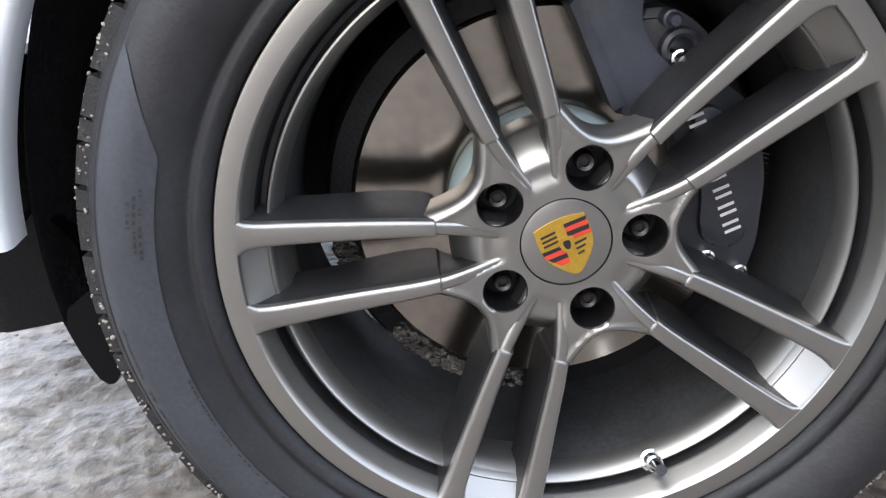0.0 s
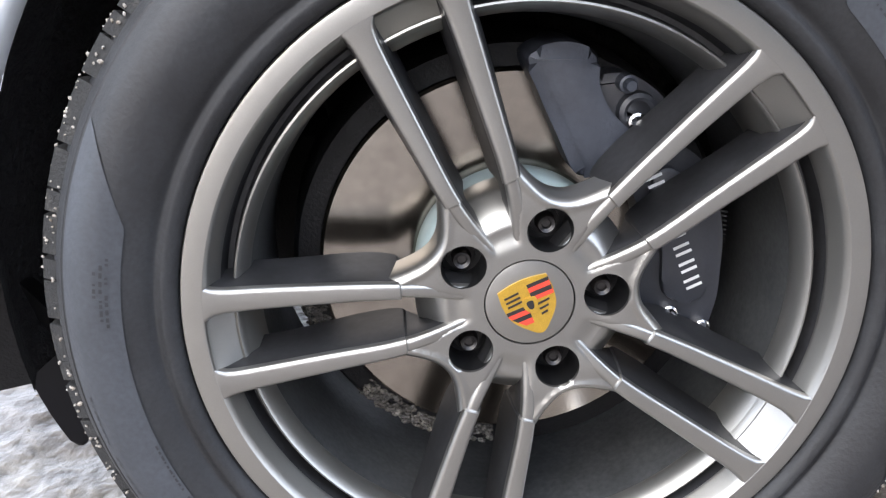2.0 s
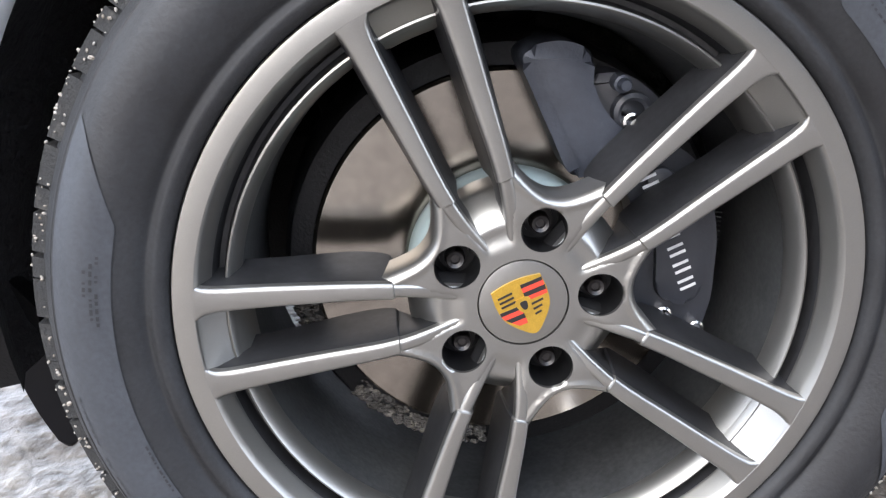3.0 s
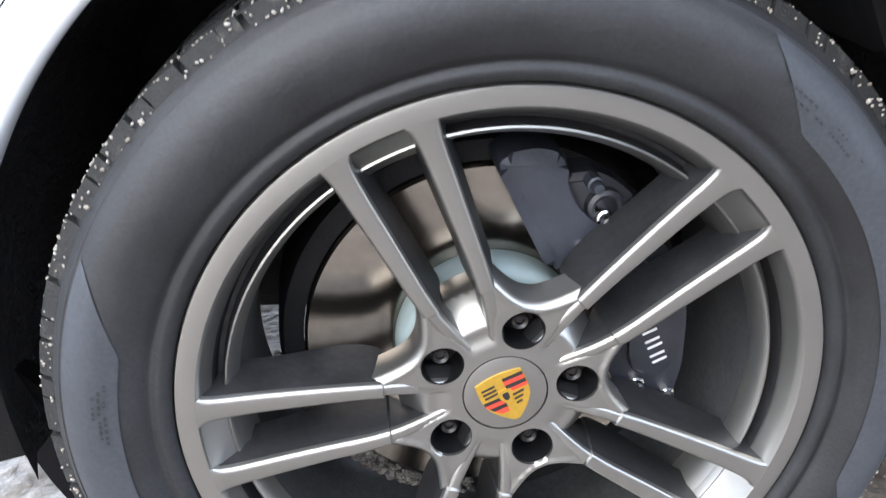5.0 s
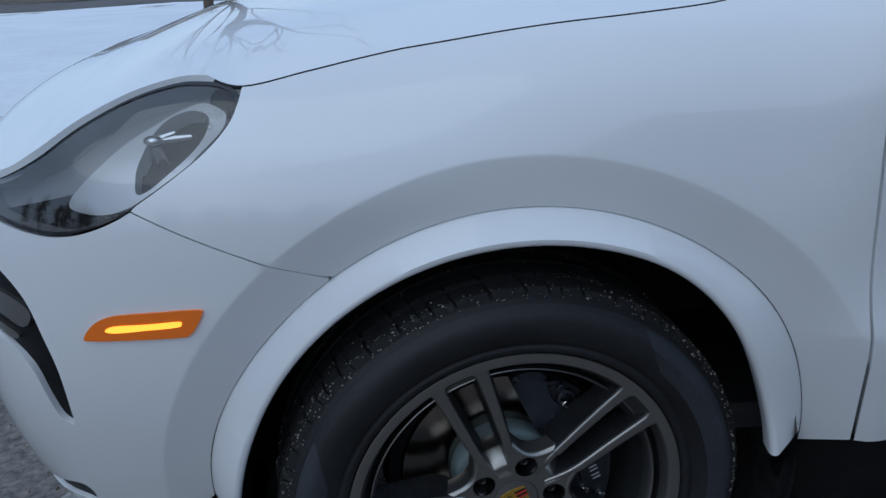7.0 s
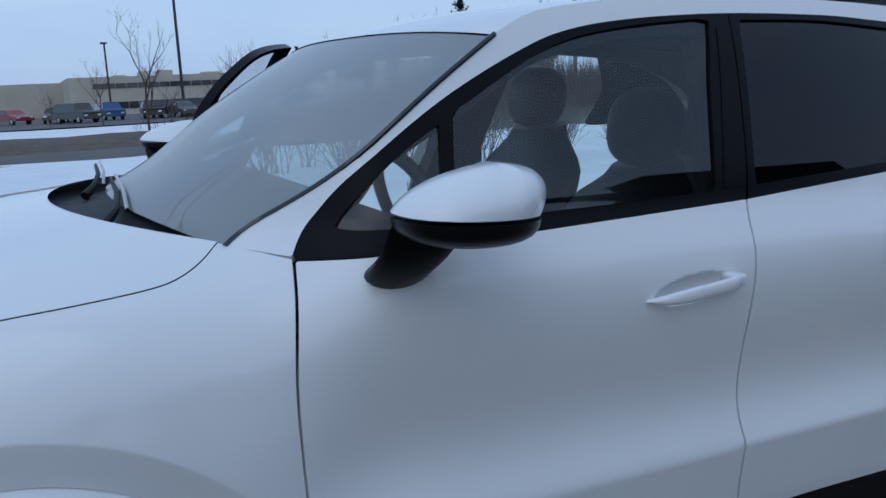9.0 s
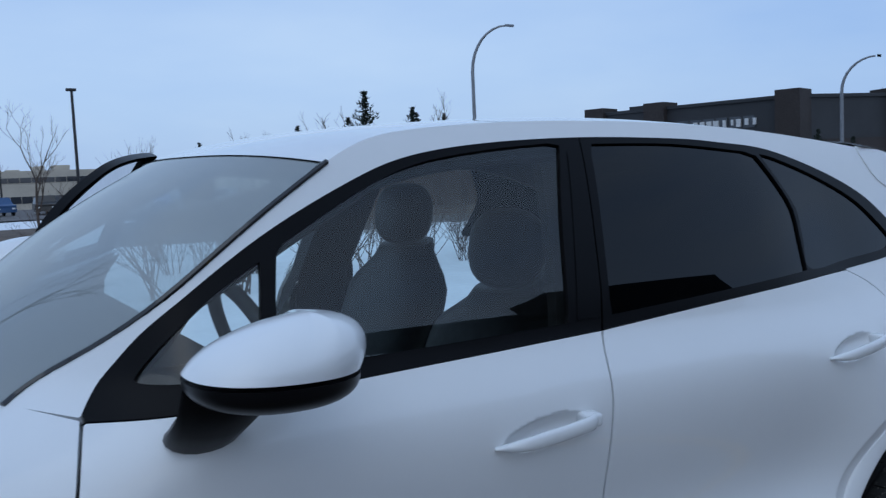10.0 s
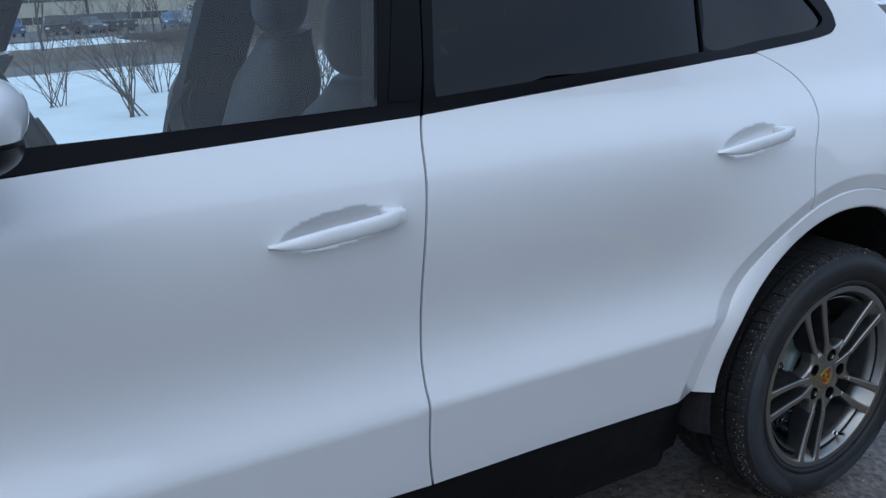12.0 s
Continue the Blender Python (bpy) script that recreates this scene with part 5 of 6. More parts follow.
part("cabin_floor", bm, CABIN, car, "dark carpet")
panel("door_card", [(u, z) for u, z in door_f], CABIN, front_door, off=.07, rim=0.0, step=.1)
panel("door_card", [(u, z) for u, z in door_r], CABIN, rear_door, off=.07, rim=0.0, step=.1)
loft("headliner", [(p[0], p[1] + .02, p[2]) for p in roof_l], roof_c, CABIN, car, crown=3.0, off=.05)
panel("pillar_trim", shifted(b_top, -.09) + shifted(b_top[::-1], .07) + [(1.68, .9), (1.50, .9)], CABIN, car, off=.05, rim=.03)
for mir in (False, True):
    panel("roof_lining", roof_edge[2:] + [(u, z - .03) for u, z in trim_top if 1.1 < u < 2.95], CABIN, car, off=.028, rim=.02, step=.08, mirror=mir)
    panel("pillar_trim", screen_edge + [p for p in trim_top[::-1] if p[0] < 1.25], CABIN, car, off=.03, rim=.03, mirror=mir)
bm = bmesh.new()
box(bm, .95, 1.75, .84, 1.09, .5, .93, .04, 3)
part("centre_console", bm, CABIN, car, "black centre console", smooth=True, angle=50)
bm = bmesh.new()
box(bm, 3.0, 3.05, .3, 1.6, .5, 1.5)
part("luggage_wall", bm, CABIN, car)
bm = bmesh.new()
box(bm, .98, 1.01, CY - .12, CY + .12, 1.50, 1.57, .012, 3)
part("rear_view_mirror", bm, CABIN, car, "black interior mirror", smooth=True, angle=50)


car.matrix_world = TILT


# ---- ground and what lies beyond ----
def lie(x, y):
    """The sloping lot: it falls towards the car's tail and levels out further off."""
    away = smooth(7, 22, abs(x - 1)) + smooth(7, 20, abs(y))
    return (-.0345 * max(-7, min(8, x)) + .023 * max(-7, min(7, y))) * max(0, 1 - away)


def sheet(name, xs, ys, height, mat, label, category, kind="structure"):
    verts = [(x, y, height(x, y)) for y in ys for x in xs]
    n = len(xs)
    faces = [(j * n + i, j * n + i + 1, (j + 1) * n + i + 1, (j + 1) * n + i) for j in range(len(ys) - 1) for i in range(n - 1)]
    return tagged(raw(name, verts, faces, mat), label, category, kind=kind)


def spread(near0, near1, step, far0, far1, grow=1.35):
    out, v, s = [near0 + step * k for k in range(int(round((near1 - near0) / step)) + 1)], near1, step
    while v < far1:
        s *= grow
        v += s
        out.append(v)
    v, s = near0, step
    while v > far0:
        s *= grow
        v -= s
        out.insert(0, v)
    return out


def bumpy(x, y):
    fade = max(0, 1 - max(0, abs(x - 1) - 3.5) / 3) * max(0, 1 - max(0, abs(y) - 2.5) / 3)
    return fade * (.010 * noise.noise((x * 2.3, y * 2.3, 0)) + .006 * noise.noise((x * 9, y * 9, 3)) + .004 * noise.noise((x * 28, y * 28, 7))) - .006 + lie(x, y) - .25 * smooth(15, 22, math.hypot(x, y))


sheet("ground", spread(-2.2, 5.2, .035, -2600, 2600), spread(-1.3, 1.9, .035, -2600, 2600), bumpy, ASPHALT, "wet gritty asphalt with thin slush", "ground")


def thin_ice(x, y):
    edge = math.hypot((x + .70) / .42, (y - .36) / .40) + .35 * noise.noise((x * 5, y * 5, 2))
    return bumpy(x, y) + .009 * smooth(1.0, .8, edge) - .004 + .003 * noise.noise((x * 22, y * 22, 9)) + .0015 * noise.noise((x * 60, y * 60, 4))


sheet("thin_ice", [-1.3 + .014 * k for k in range(80)], [-.15 + .014 * k for k in range(75)], thin_ice, THINICE, "pale gritty ice ahead of the front wheel", "ice")


def lawn(x, y):
    e = smooth(4.6 + .35 * noise.noise((x * .6, 0, 0)), 5.6, y)
    return lie(x, y) - .05 - .12 * smooth(14, 23, y) + e * (.20 + .06 * noise.noise((x * .35, y * .35, 1)) + .02 * noise.noise((x * 1.7, y * 1.7, 2)))


sheet("snow_lawn", spread(-14, 17, .4, -160, 20, 1.3), [4.2 + .15 * k for k in range(14)] + [6.6 + .8 * k for k in range(21)] + [23.6], lawn, SNOW, "snow-covered verge with a soft edge", "snow")
sheet("slush", spread(-6, 9, .12, -30, 40), [3.2 + .09 * k for k in range(20)], lambda x, y: lie(x, y) - .03 + .06 * smooth(3.3, 4.8, y) + .05 * noise.noise((x * 2, y * 2, 4)), DIRTSNOW, "dirty slush along the verge", "snow")
sheet("road", [-400, -100, 0, 100, 400], [23.4, 27, 31], lambda x, y: -.06, ROADM, "grey salted road", "road")
sheet("road_edge_snow", spread(-30, 40, .8, -200, 300), [22.2 + .2 * k for k in range(9)], lambda x, y: -.04 + .10 * max(0, 1 - abs(y - 22.9) / .9) * (.6 + noise.noise((x * .8, y, 0))), DIRTSNOW, "ploughed snow along the road", "snow")
sheet("bank", spread(-40, 60, 2, -300, 300), [31, 31.6, 33, 36, 40], lambda x, y: -.06 + .26 * smooth(31, 33, y) + .10 * noise.noise((x * .3, y * .3, 5)), SOIL, "brown grassy bank", "bank")
sheet("far_snow", spread(-40, 60, 4, -400, 500), [39, 42, 50, 58, 66], lambda x, y: .12 + .08 * noise.noise((x * .1, y * .1, 6)) - .3 * smooth(60, 66, y), SNOW, "snow strip before the far parking lot", "snow")
sheet("far_lot", [-500, -100, 0, 100, 600], [65, 90, 130], lambda x, y: .03, ROADM, "far parking lot", "parking lot")
bm = bmesh.new()
rnd = random.Random(9)
for k in range(2600):
    x, y, s = rnd.uniform(-1.9, 4.6), rnd.uniform(-1.1, 1.8), rnd.uniform(.002, .0055)
    m = Matrix.Translation((x, y, bumpy(x, y) + s * .3)) @ Euler((rnd.random() * 6, rnd.random() * 6, 0)).to_matrix().to_4x4() @ Matrix.Diagonal((s * 1.4, s, s * .7, 1))
    bmesh.ops.create_icosphere(bm, subdivisions=1, radius=1, matrix=m)
tagged(part("gravel", bm, STONE, None, "loose sanding grit on the asphalt"), category="gravel", kind="stuff")
bm = bmesh.new()
box(bm, 3.72, 3.83, -3.5, .35, -.012, .006)
bm.transform(TILT @ Matrix.Translation((3.8, .3, 0)) @ Matrix.Rotation(radians(-22), 4, "Z") @ Matrix.Translation((-3.8, -.3, 0)))
tagged(part("parking_line", bm, YELLOW, None, "worn yellow parking line"), category="road marking", kind="structure")
for k, (x, y, w) in enumerate(((4.7, 1.2, 1.2), (6.2, .7, 1.5), (5.6, 2.4, 1.8), (-2.4, .9, .9), (4.85, .75, 1.1), (5.5, 1.7, 1.5), (6.6, 1.9, 3.0), (9.3, 3.3, 3.4))):
    verts, faces, n = [(x, y, .018 + lie(x, y))], [], 26
    for q in range(n):
        a = 2 * math.pi * q / n
        r = w * (.42 + .22 * noise.noise((math.cos(a) * 1.5 + k * 7, math.sin(a) * 1.5, 0)))
        verts += [(x + r * .6 * math.cos(a), y + r * .4 * math.sin(a), .016 + lie(x + r * .6 * math.cos(a), y)), (x + r * math.cos(a), y + r * .65 * math.sin(a), -.004 + lie(x + r * math.cos(a), y))]
    for q in range(n):
        a, b = 1 + 2 * q, 1 + 2 * ((q + 1) % n)
        faces += [(0, a, b), (a, a + 1, b + 1, b)]
    tagged(raw("slush_patch", verts, faces, SNOW if x > 4 else DIRTSNOW), "thin trampled slush on the asphalt", "snow", kind="structure")


def bare_tree(name, x, y, h, seed, label, category, spreadness=.32, group="", stems=1, base=.1, depth=4, thick=.012):
    """A leafless tree or shrub: tapering stems that fork again and again."""
    rn = random.Random(seed)
    t = empty(name, label, category, group)
    trunk, twigs = bmesh.new(), bmesh.new()

    def grow(bm, p, d, length, r, level):
        pts, q = [p], p
        for _ in range(3):
            d = (d + Vector((rn.uniform(-1, 1), rn.uniform(-1, 1), rn.uniform(-.2, .5))) * .13).normalized()
            q = q + d * length / 3
            pts.append(q)
        tube(bm, pts, [r, r * .85, r * .72, r * .6], 6 if level < 2 else 4, False)
        if level < depth:
            for _ in range(rn.choice((2, 3, 3)) if level else 4):
                k = rn.choice((1, 2, 3, 3))
                nd = (d + Vector((rn.uniform(-1, 1), rn.uniform(-1, 1), rn.uniform(-.1, .9))) * (spreadness + .5)).normalized()
                grow(twigs, pts[k], nd, length * rn.uniform(.5, .75), r * .55, level + 1)
    for s in range(stems):
        lean = Vector((rn.uniform(-1, 1), rn.uniform(-1, 1), 0)) * (spreadness if stems > 1 else .06)
        grow(trunk, Vector((x + rn.uniform(-.12, .12) * (stems > 1), y + rn.uniform(-.12, .12) * (stems > 1), base)), (Vector((0, 0, 1)) + lean).normalized(), h * (.42 if stems == 1 else .5), thick * h, 0)
    part("trunk", trunk, BARK, t, smooth=True)
    tagged(part("branchwork", twigs, BARK, t, smooth=True), kind="stuff")
    return t


rnd = random.Random(31)
spots = [(4.0, 9.2), (3.0, 9.4), (4.4, 10.4), (7.5, 10.5), (6.9, 11.3), (5.6, 9.9)]
spots += [(x + rnd.uniform(-.4, .4), y + rnd.uniform(-.4, .4)) for x, y in ((2.8, 12.2), (4.1, 12.4), (5.4, 12), (6.7, 12.8), (8.2, 12.2), (9.4, 12.6), (10.6, 12), (12, 12.6), (13.4, 12.2), (14.8, 12.6), (16.2, 12), (8.9, 11), (10.2, 10.7), (11.6, 11.1), (13.1, 10.9), (5, 14), (7.6, 14.3), (10, 14.2), (12.6, 14.4), (15.2, 14.2), (17.6, 13))]
for k, (x, y) in enumerate(spots):
    bare_tree("shrub", x, y, (1.55 if k < 6 else 1.2) + .25 * rnd.random(), 20 + k, "leafless shrub standing in the snow", "shrub", .60, "shrubs along the verge", 9, lawn(x, y) - .03, 3, .0062)
# brown brush on the far bank
rnd, bm = random.Random(77), bmesh.new()
for k in range(5200):
    x = rnd.uniform(9, 62)
    y = rnd.uniform(32.5, 39)
    top = (.5 + 3.4 * smooth(10, 19, x)) * rnd.uniform(.45, 1.0) * (.8 + .3 * noise.noise((x * .35, y * .2, 0)))
    p = Vector((x, y, .3))
    for s in range(3):
        tip = p + Vector((rnd.uniform(-.7, .7), rnd.uniform(-.5, .5), top * rnd.uniform(.6, 1)))
        mid = (p + tip) / 2 + Vector((rnd.uniform(-.1, .1), 0, .1))
        w = .022
        q = [bm.verts.new(c) for c in (p + Vector((-w, 0, 0)), p + Vector((w, 0, 0)), mid + Vector((w * .7, 0, 0)), tip, mid - Vector((w * .7, 0, 0)))]
        bm.faces.new(q)
        for e in range(2):
            side_tip = mid + Vector((rnd.uniform(-.6, .6), rnd.uniform(-.3, .3), rnd.uniform(.2, .8) * top * .5))
            bm.faces.new([bm.verts.new(c) for c in (mid + Vector((-.01, 0, 0)), mid + Vector((.01, 0, .02)), side_tip)])
tagged(part("brush", bm, BARK, None, "brown leafless brush along the far bank"), category="brush", kind="stuff")
bare_tree("tree", -3.05, 14.4, 12.0, 71, "tall bare tree standing in snow", "tree", .34, "", 1, .05, 5, .0085)
bare_tree("tree", 5.1, 36, 5.0, 72, "bare young tree before the far lot", "tree", .34, "far bare trees", 1, .1, 5, .012)
bare_tree("tree", 30.0, 13.5, 9.0, 73, "tall bare tree beside the street lamp", "tree", .3, "", 1, 0, 5, .011)
for k, (x, y, h) in enumerate(((5.4, 60, 4.9), (14.4, 66, 4.9), (17.2, 70, 6.0), (18.2, 71, 6.3), (25.1, 70, 7.6), (26.7, 70, 7.0), (36.1, 72, 9.3), (34.9, 72, 8.3), (45.5, 72, 9.6), (46.5, 73, 8.6), (9.5, 58, 3.4), (12.5, 60, 3.0), (2.2, 62, 2.8), (-14, 70, 7), (53.6, 26.6, 3.2), (66, 38, 7), (60, 30, 5))):
    bare_tree("tree", x, y, h, 80 + k, "bare tree in the distance", "tree", .3, "far bare trees", 1, -.1, 4, .013)


def spruce(x, y, h, seed):
    """A conifer: whorls of drooping boughs of uneven length, each a spray of needle clumps with gaps between."""
    rn = random.Random(seed)
    t = empty("spruce", "dark green spruce in the distance", "tree", "far spruces")
    bm = bmesh.new()
    tube(bm, [(x, y, -.2), (x, y, h * .97)], [.016 * h, .002 * h], 6)
    part("trunk", bm, BARK, t)
    bm = bmesh.new()
    z, wide = h, .48
    while z > .10 * h:
        reach = min(.22 * h, wide * (h - z) + .012 * h)
        for _ in range(rn.choice((4, 5, 6))):
            a, q = rn.uniform(0, 6.28), reach * rn.uniform(.45, 1.2)
            d = Vector((math.cos(a), math.sin(a), rn.uniform(-.1, .6)))
            s = Vector((-math.sin(a), math.cos(a), 0))
            n = max(2, int(q / (.022 * h)))
            for i in range(n + 1):
                c = Vector((x, y, z)) + d * q * i / n
                for _ in range(2):
                    o = c + Vector((rn.uniform(-1, 1), rn.uniform(-1, 1), rn.uniform(-1, 1))) * .014 * h
                    w, l = .015 * h * rn.uniform(.6, 1.3), .034 * h * rn.uniform(.6, 1.3)
                    up = (d + Vector((rn.uniform(-.8, .8), rn.uniform(-.8, .8), rn.uniform(.1, 1.0)))).normalized() * l
                    v = [bm.verts.new(p) for p in (o - s * w, o + s * w, o + up, o + Vector((0, 0, w)) - up * .4)]
                    bm.faces.new((v[0], v[1], v[2])), bm.faces.new((v[0], v[3], v[1]))
        z -= .028 * h * rn.uniform(.7, 1.4)
    tagged(part("crown", bm, NEEDLE, t), kind="stuff")


# the last eleven are an unseen belt, added to darken the wheel's reflections
for k, (x, y, h) in enumerate(((23.6, 75, 5.7), (22.6, 76, 4.2), (37.3, 69, 9.7), (49.0, 80, 9.5), (50.0, 81, 9.0), (37.5, 85, 7.8), (49.8, 75, 8.4), (38.5, 75, 7.9), (34.3, 85, 6.9), (45.5, 28.7, 3.4), (46.5, 27.2, 2.9), (74, 42, 5.5), (77, 43.5, 5.0), (-16, 120, 6), (-4, 125, 6), (-17, -9, 7), (-21, -6, 8), (-19, -13, 8), (-13, -24, 7.5), (-9.5, -26, 8.2), (-6, -24.5, 7), (-2.8, -26, 8), (.5, -25, 7.2), (3.4, -27, 8), (-16, -27, 8), (-20, -23, 7.5), (-24, -18, 8), (-26, -12, 7.5), (-29, -4, 8))):
    spruce(x, y, h, 40 + k)


def lamp_post(x, y, h, arm, label, mat, r=.07, square=False):
    p = empty("street_lamp", label, "street lamp", "street lamps" if arm else "parking lot lamps")
    bm = bmesh.new()
    if arm:
        pts = [(x, y, 0), (x, y, h * .75)]
        for k in range(1, 9):
            a = radians(90 * k / 8)
            pts.append((x + arm[0] * (1 - math.cos(a)), y + arm[1] * (1 - math.cos(a)), h * .75 + h * .25 * math.sin(a)))
        tube(bm, pts, [r * 1.2, r] + [r * (1 - .06 * k) for k in range(1, 9)], 10)
        part("pole", bm, mat, p, smooth=True)
        bm = bmesh.new()
        box(bm, x + arm[0] - .1, x + arm[0] + arm[0] * .22 + .1, y + arm[1] - .14, y + arm[1] + .14 + arm[1] * .2, h - .08, h + .06, .04)
        part("lamp_head", bm, mat, p)
    else:
        tube(bm, [(x, y, 0), (x, y, h)], [r, r * .8], 8)
        part("pole", bm, mat, p, smooth=True)
        bm = bmesh.new()
        box(bm, x - .5, x + .4, y - .2, y + .2, h - .1, h + .16, .04)
        part("lamp_head", bm, mat, p)
        bm = bmesh.new()
        tube(bm, [(x, y, 0), (x, y, .9)], [.28, .28], 12)
        part("footing", bm, CREAM, p)


lamp_post(15.05, 85.4, 11.5, None, "dark parking lot lamp on a concrete footing", DARKPOLE, .16)
lamp_post(12.6, 130, 10.0, None, "dark parking lot lamp far off", DARKPOLE, .15)
lamp_post(26.25, 35.7, 9.4, (1.6, -.9), "grey street lamp with a curved arm", POLE, .09)
lamp_post(44.5, 26.6, 7.15, (.9, -1.4), "grey street lamp with a curved arm", POLE, .09)
lamp_post(30.95, 15.6, 12.0, (-1.5, -2), "grey street lamp with a curved arm", POLE, .11)

# far cream building over the parking lot
b = empty("office_building", "long cream precast building with dark window bands", "building")
bm = bmesh.new()
box(bm, 8.4, 70, 150, 175, -1, 6.0)
box(bm, -12, 20, 168, 190, -1, 5.75)
w = part("wall", bm, CREAM, b)
for k, (x0, x1, z0, z1) in enumerate(((12, 52, 4.1, 4.9), (14, 52, .8, 1.9), (-11, -2, 3.4, 4.3))):
    n = 23 if k < 2 else 4
    for q in range(n):
        bm = bmesh.new()
        a, c = x0 + (x1 - x0) * q / n, x0 + (x1 - x0) * (q + 1) / n
        box(bm, a + .06, c - .06, 149.9 if k < 2 else 167.9, 150.1 if k < 2 else 168.1, z0, z1)
        part("window", bm, WINDOWM, b)
for x, ww, h in ((16, 2, .4), (20.2, 1.6, .9), (23.2, 2.6, 1.0), (31, 3, .5)):
    bm = bmesh.new()
    box(bm, x, x + ww, 156, 159, 5.9, 6.0 + h, .05)
    part("roof_plant", bm, CREAM, b)
for x0, x1, y, h in ((-60, -14, 200, 7), (60, 110, 190, 9)):
    f = empty("far_building", "pale low building in the distance", "building")
    bm = bmesh.new()
    box(bm, x0, x1, y, y + 20, -1, h)
    part("wall", bm, CREAM, f)
    for q in range(8):
        bm = bmesh.new()
        a = x0 + (x1 - x0) * (q + .2) / 8
        box(bm, a, a + (x1 - x0) * .07, y - .1, y + .1, h * .4, h * .65)
        part("window", bm, WINDOWM, f)

# dark brick building across the road, seen on its corner
d = empty("brick_building", "dark brown brick building with square piers and a stepped parapet", "building")
NEAR, LEFT, RIGHT = Vector((49.4, 33.4, 0)), Vector((45.7, 47.5, 0)), Vector((58.0, 31.0, 0))


def facade(a, b, mat, parent, name, u0, u1, z0, z1, depth=.3, out=0.0):
    """A block on the wall from a to b, between u0 and u1 metres along it."""
    u = (b - a).normalized()
    v = Vector((-u.y, u.x, 0))
    if v.dot(Vector((1, 1, 0))) < 0:
        v = -v
    bm = bmesh.new()
    box(bm, u0, u1, -out, depth, z0, z1)
    bm.transform(Matrix.Translation(a) @ Matrix(((u.x, v.x, 0, 0), (u.y, v.y, 0, 0), (0, 0, 1, 0), (0, 0, 0, 1))))
    return part(name, bm, mat, parent)


for a, b in ((NEAR, LEFT), (NEAR, RIGHT)):
    L = (b - a).length
    facade(a, b, CHAR, d, "wall", 0, L, 3.1, 6.0, 6)
    facade(a, b, BROWNB, d, "wall", 0, L, -1, 3.1, 6, .12)
    facade(a, b, CHAR, d, "parapet", 0, L, 5.82, 6.04, .5, .15)
for a, b, us in ((NEAR, LEFT, (-.9, 8.6, 13.6)), (NEAR, RIGHT, (8.0,))):
    for u in us:
        facade(a, b, BROWNB, d, "pier", u, u + 1.6, -1, 6.36, 1.6, .5)
for q in range(6):
    facade(NEAR, LEFT, WINDOWM, d, "window", 2.2 + q * .95, 3.0 + q * .95, 4.1, 4.9, .1, .06)
rn = random.Random(3)
for q in range(9):
    u = 2.1 + .52 * q
    facade(NEAR, LEFT, WHITEINK, d, "sign_bar", u, u + rn.uniform(.16, .40), 4.2 + rn.uniform(0, .15), 4.72, .1, .14)
facade(NEAR, RIGHT, WINDOWM, d, "door", 4.4, 6.2, -.1, 2.4, .1, .16)
facade(NEAR, LEFT, CHAR, d, "roof_plant", 9.5, 12.5, 6.0, 6.4, 3, -1.5)
sheet("side_road", [17, 18, 19, 20, 21, 22, 23, 24, 25, 30, 36, 44, 60, 90, 160], [-10, -8, -4, 0, 3, 6, 10, 16, 22.0], lambda x, y: lie(x, y) + .012, ROADM, "grey road passing the brick building", "road")
sheet("building_verge", [40, 44, 50, 58, 70, 100], [22, 23, 26, 30, 40], lambda x, y: -.12 + .12 * smooth(22, 24, y), SNOW, "snow strip before the brick building", "snow")

# the building behind the camera, seen only as a reflection
sh = empty("showroom", "dark glazed showroom facing the parked car", "building")
bm = bmesh.new()
box(bm, 3.6, 20, -26, -12, -.3, 6.75)
box(bm, 13.2, 19.8, -13.5, -11.9, -.3, 8.35)
part("wall", bm, CHAR, sh)
for q in range(5):
    bm = bmesh.new()
    box(bm, 4.1 + 1.8 * q, 5.7 + 1.8 * q, -12.1, -11.95, .5, 4.2)
    part("window", bm, WINDOWM, sh)
bm = bmesh.new()
box(bm, 3.4, 13.2, -12.5, -11.8, 6.5, 6.9)
part("parapet", bm, CHAR, sh)


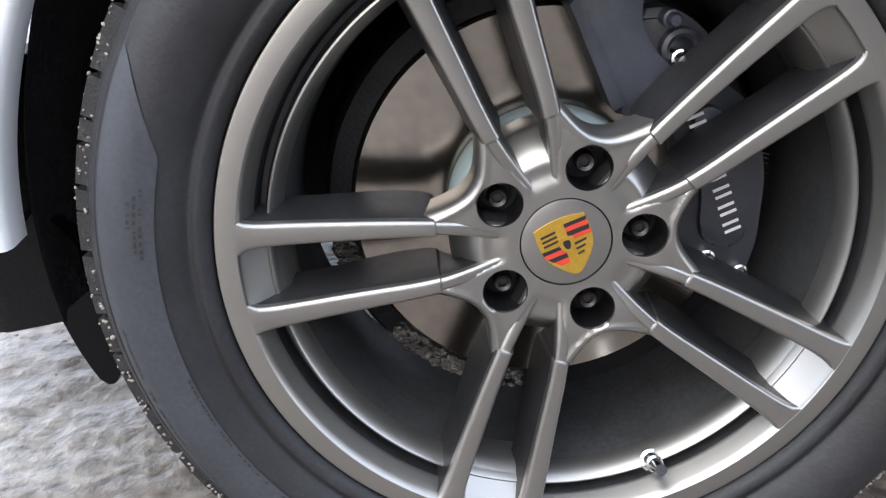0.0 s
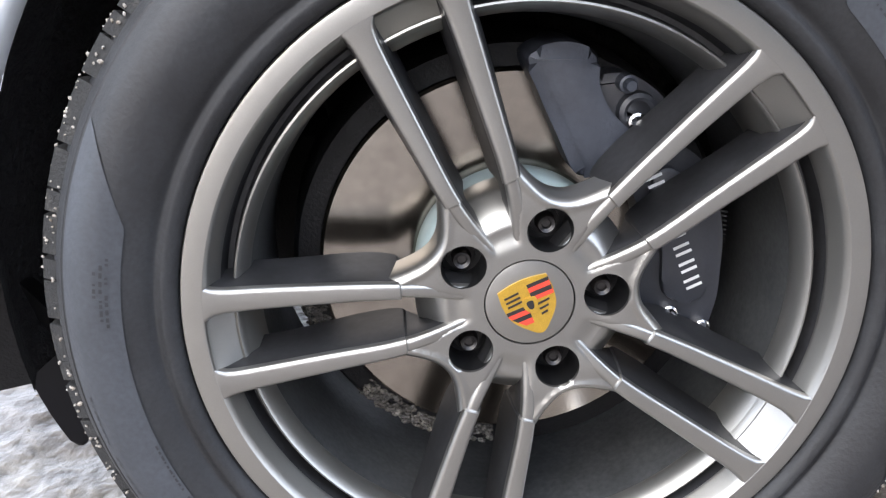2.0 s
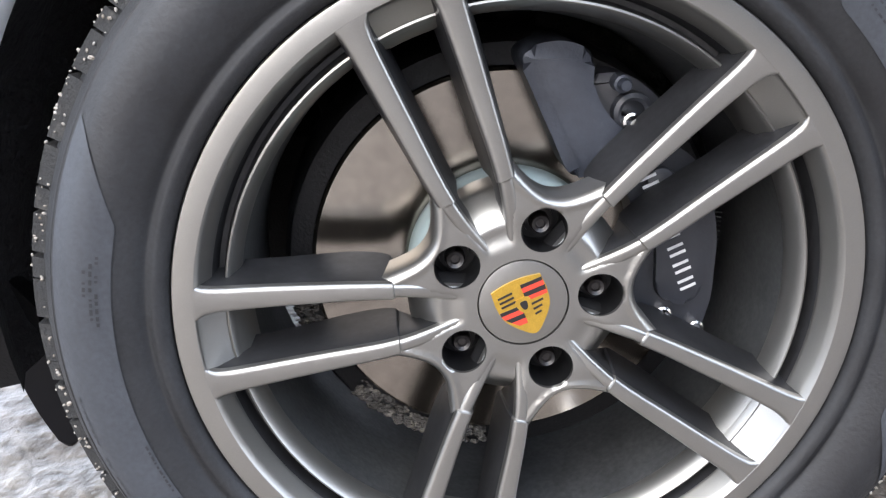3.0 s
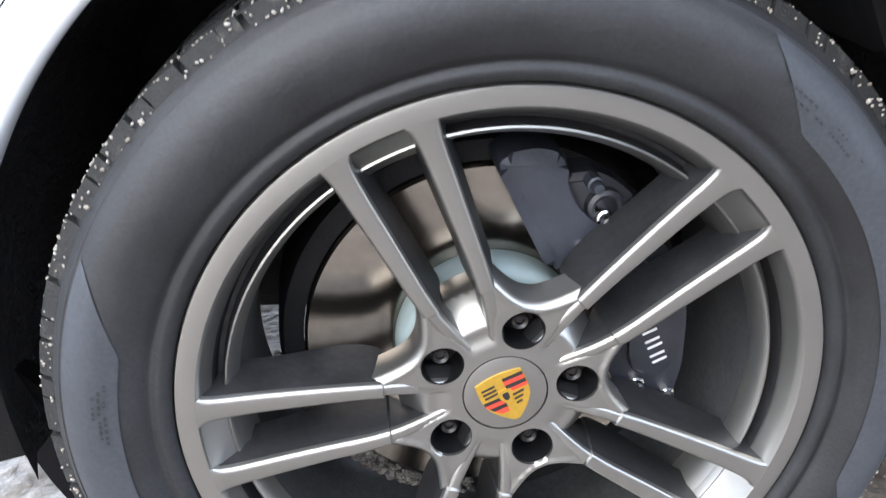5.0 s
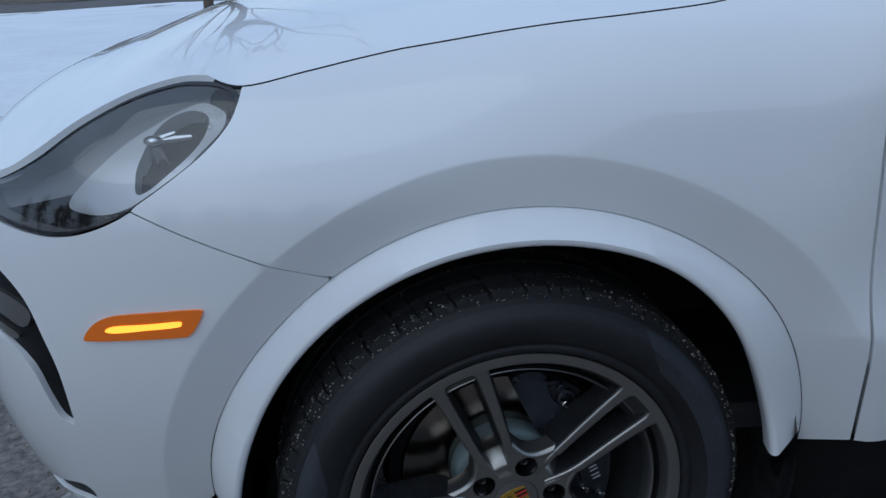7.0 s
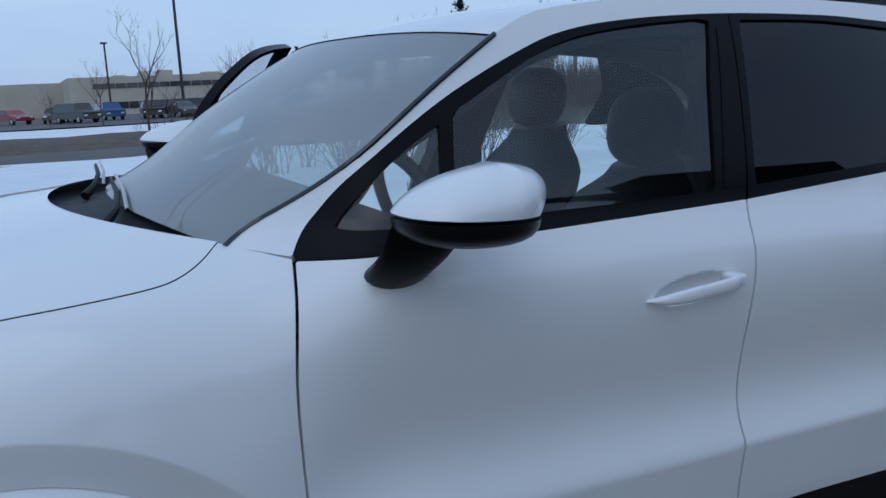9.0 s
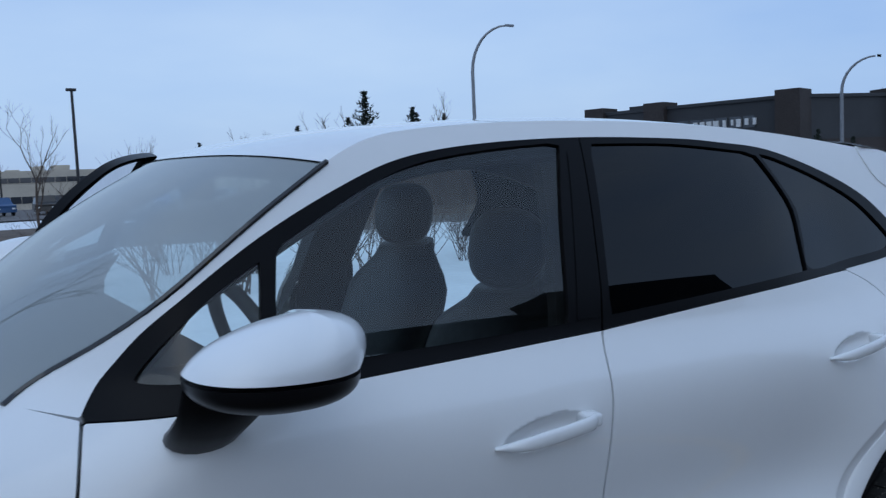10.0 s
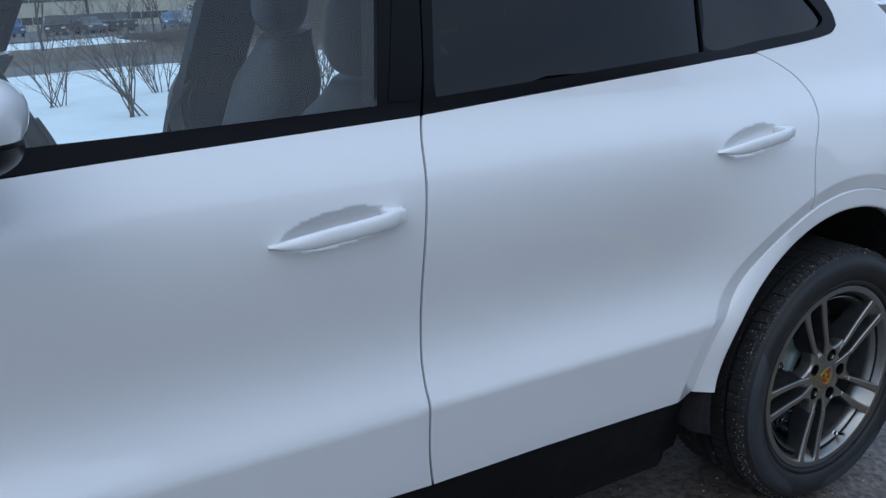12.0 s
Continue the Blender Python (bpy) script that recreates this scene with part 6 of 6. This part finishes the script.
# ---- other cars ----
def parked_car(name, x, y, turn, paint, label, length=4.6, height=1.5, suv=False, group="parked cars in the far lot"):
    c = empty(name, label, "car", group)
    L, H, W = length, height, .9
    if suv:
        prof = [(0, .35), (.02, .75), (.08, 1.02), (.95, 1.10), (1.35, H - .08), (1.6, H), (L - .9, H), (L - .25, H - .15), (L - .03, 1.0), (L, .45)]
    else:
        prof = [(0, .38), (.03, .62), (.15, .78), (1.15, .95), (1.95, H - .04), (2.35, H), (3.0, H - .04), (L - .85, 1.10), (L - .10, 1.0), (L, .75), (L - .03, .38)]
    line = rounded(prof, 5)
    bm = bmesh.new()
    rows = []
    for q, w in ((0, .93), (.06, .985), (.2, 1.0), (.5, 1.0), (.8, 1.0), (.94, .985), (1, .93)):
        s = -W + 2 * W * q
        rows.append([bm.verts.new((px, s * (1 - .17 * smooth(.95, H, pz)), pz * (1 - (1 - w) * .12))) for px, pz in line])
    for a, b in zip(rows, rows[1:]):
        for k in range(len(line) - 1):
            bm.faces.new((a[k], a[k + 1], b[k + 1], b[k]))
    for r in (rows[0], rows[-1]):
        bm.faces.new(r)
    body = part("body", bm, paint, c, smooth=True, angle=50)
    for s in (-1, 1):
        bm = bmesh.new()
        z0 = .98
        top = [(px, pz - .10) for px, pz in line if pz > z0 + .12]
        pts = [(top[0][0] + .12, z0)] + [(px + (.06 if i < len(top) / 2 else -.06), pz) for i, (px, pz) in enumerate(top)] + [(top[-1][0] - .12, z0)]
        a = [bm.verts.new((px, s * (W * (1 - .17 * smooth(.95, H, pz)) + .004), pz)) for px, pz in pts]
        bm.faces.new(a)
        pane = part("side_window", bm, WINDOWM, c)
        if group == "cars in this lot":
            bm = bmesh.new()
            tube(bm, [(px, s * (W * (1 - .17 * smooth(.95, H, pz)) + .008), pz) for px, pz in pts + pts[:1]], .016, 6)
            part("window_trim", bm, CHROME, pane, "bright window trim", smooth=True)
    for px in (.85, L - .95):
        for s in (-1, 1):
            bm = bmesh.new()
            lathe(bm, [(.0, -.10), (.2, -.11), (.31, -.115), (.335, -.09), (.335, .09), (.2, .1)], 32)
            bm.transform(Matrix.Translation((px, s * (W - .11), .335)) @ Matrix.Rotation(0 if s < 0 else math.pi, 4, "Z"))
            tyre = part("wheel", bm, TYRE, c, smooth=True)
            for q in range(5):
                bm = bmesh.new()
                a = 2 * math.pi * q / 5 + .3
                tube(bm, [(px + .03 * math.cos(a), s * (W + .005), .335 + .03 * math.sin(a)), (px + .215 * math.cos(a), s * (W + .002), .335 + .215 * math.sin(a))], [.035, .028], 6)
                part("rim_spoke", bm, REFLECT, tyre)
    bm = bmesh.new()
    for s in (-1, 1):
        box(bm, L - .16, L + .005, s * W * .80 - .12, s * W * .80 + .12, .85, .93, .02)
    part("tail_lamp", bm, REDLAMP, c)
    bm = bmesh.new()
    for s in (-1, 1):
        box(bm, -.005, .22, s * W * .72 - .16, s * W * .72 + .16, .62, .76, .02)
    part("headlamp", bm, REFLECT, c)
    c.matrix_world = pose(x, y, 0, 0, 0, turn)
    return c


paints = [material("car_paint", col, .35, vary=.1, scale=1, coat=.3) for col in ((.006, .006, .007), (.05, .05, .055), (.5, .51, .52), (.03, .08, .2), (.22, .02, .02), (.30, .31, .33), (.7, .7, .7))]
jet = material("black_car_paint", (.004, .004, .006), .35, vary=.1, scale=1, spec=.08)
sedan = parked_car("sedan", 13.7, 1.0, 117, jet, "black saloon car parked beyond the white car", 4.8, 1.46, False, "cars in this lot")
sedan.location.z = -.2
lot = ((3.2, 84, 0, 0), (8.8, 86, 3, 1), (6.2, 79, 1, 1), (11.6, 82, 0, 1), (14.8, 80, 1, 0), (18.4, 84, 1, 1), (4.6, 88, 4, 0), (13.2, 86, 1, 1), (16.6, 83, 0, 1), (21.6, 81, 3, 0), (25.0, 86, 5, 1), (1.0, 88, 4, 0), (-3.0, 100, 2, 1), (-7, 102, 5, 0), (30.5, 84, 2, 1), (34, 82, 0, 0), (38, 84, 6, 1), (42, 83, 3, 0), (46.5, 84, 2, 1), (51, 83, 1, 1))
for k, (x, y, p, s) in enumerate(lot):
    parked_car("parked_car", x, y, 80 + 20 * (k % 3), paints[p], ("%s parked far off in the lot" % ("tall SUV" if s else "low saloon car")), 4.7, 1.75 if s else 1.45, bool(s))
for k, (x, y, p) in enumerate(((70, 30, 2), (76, 32, 6), (82, 30, 5))):
    parked_car("parked_car", x, y, 200, paints[p], "car parked by the far road", 4.6, 1.7, True, "cars by the far road")
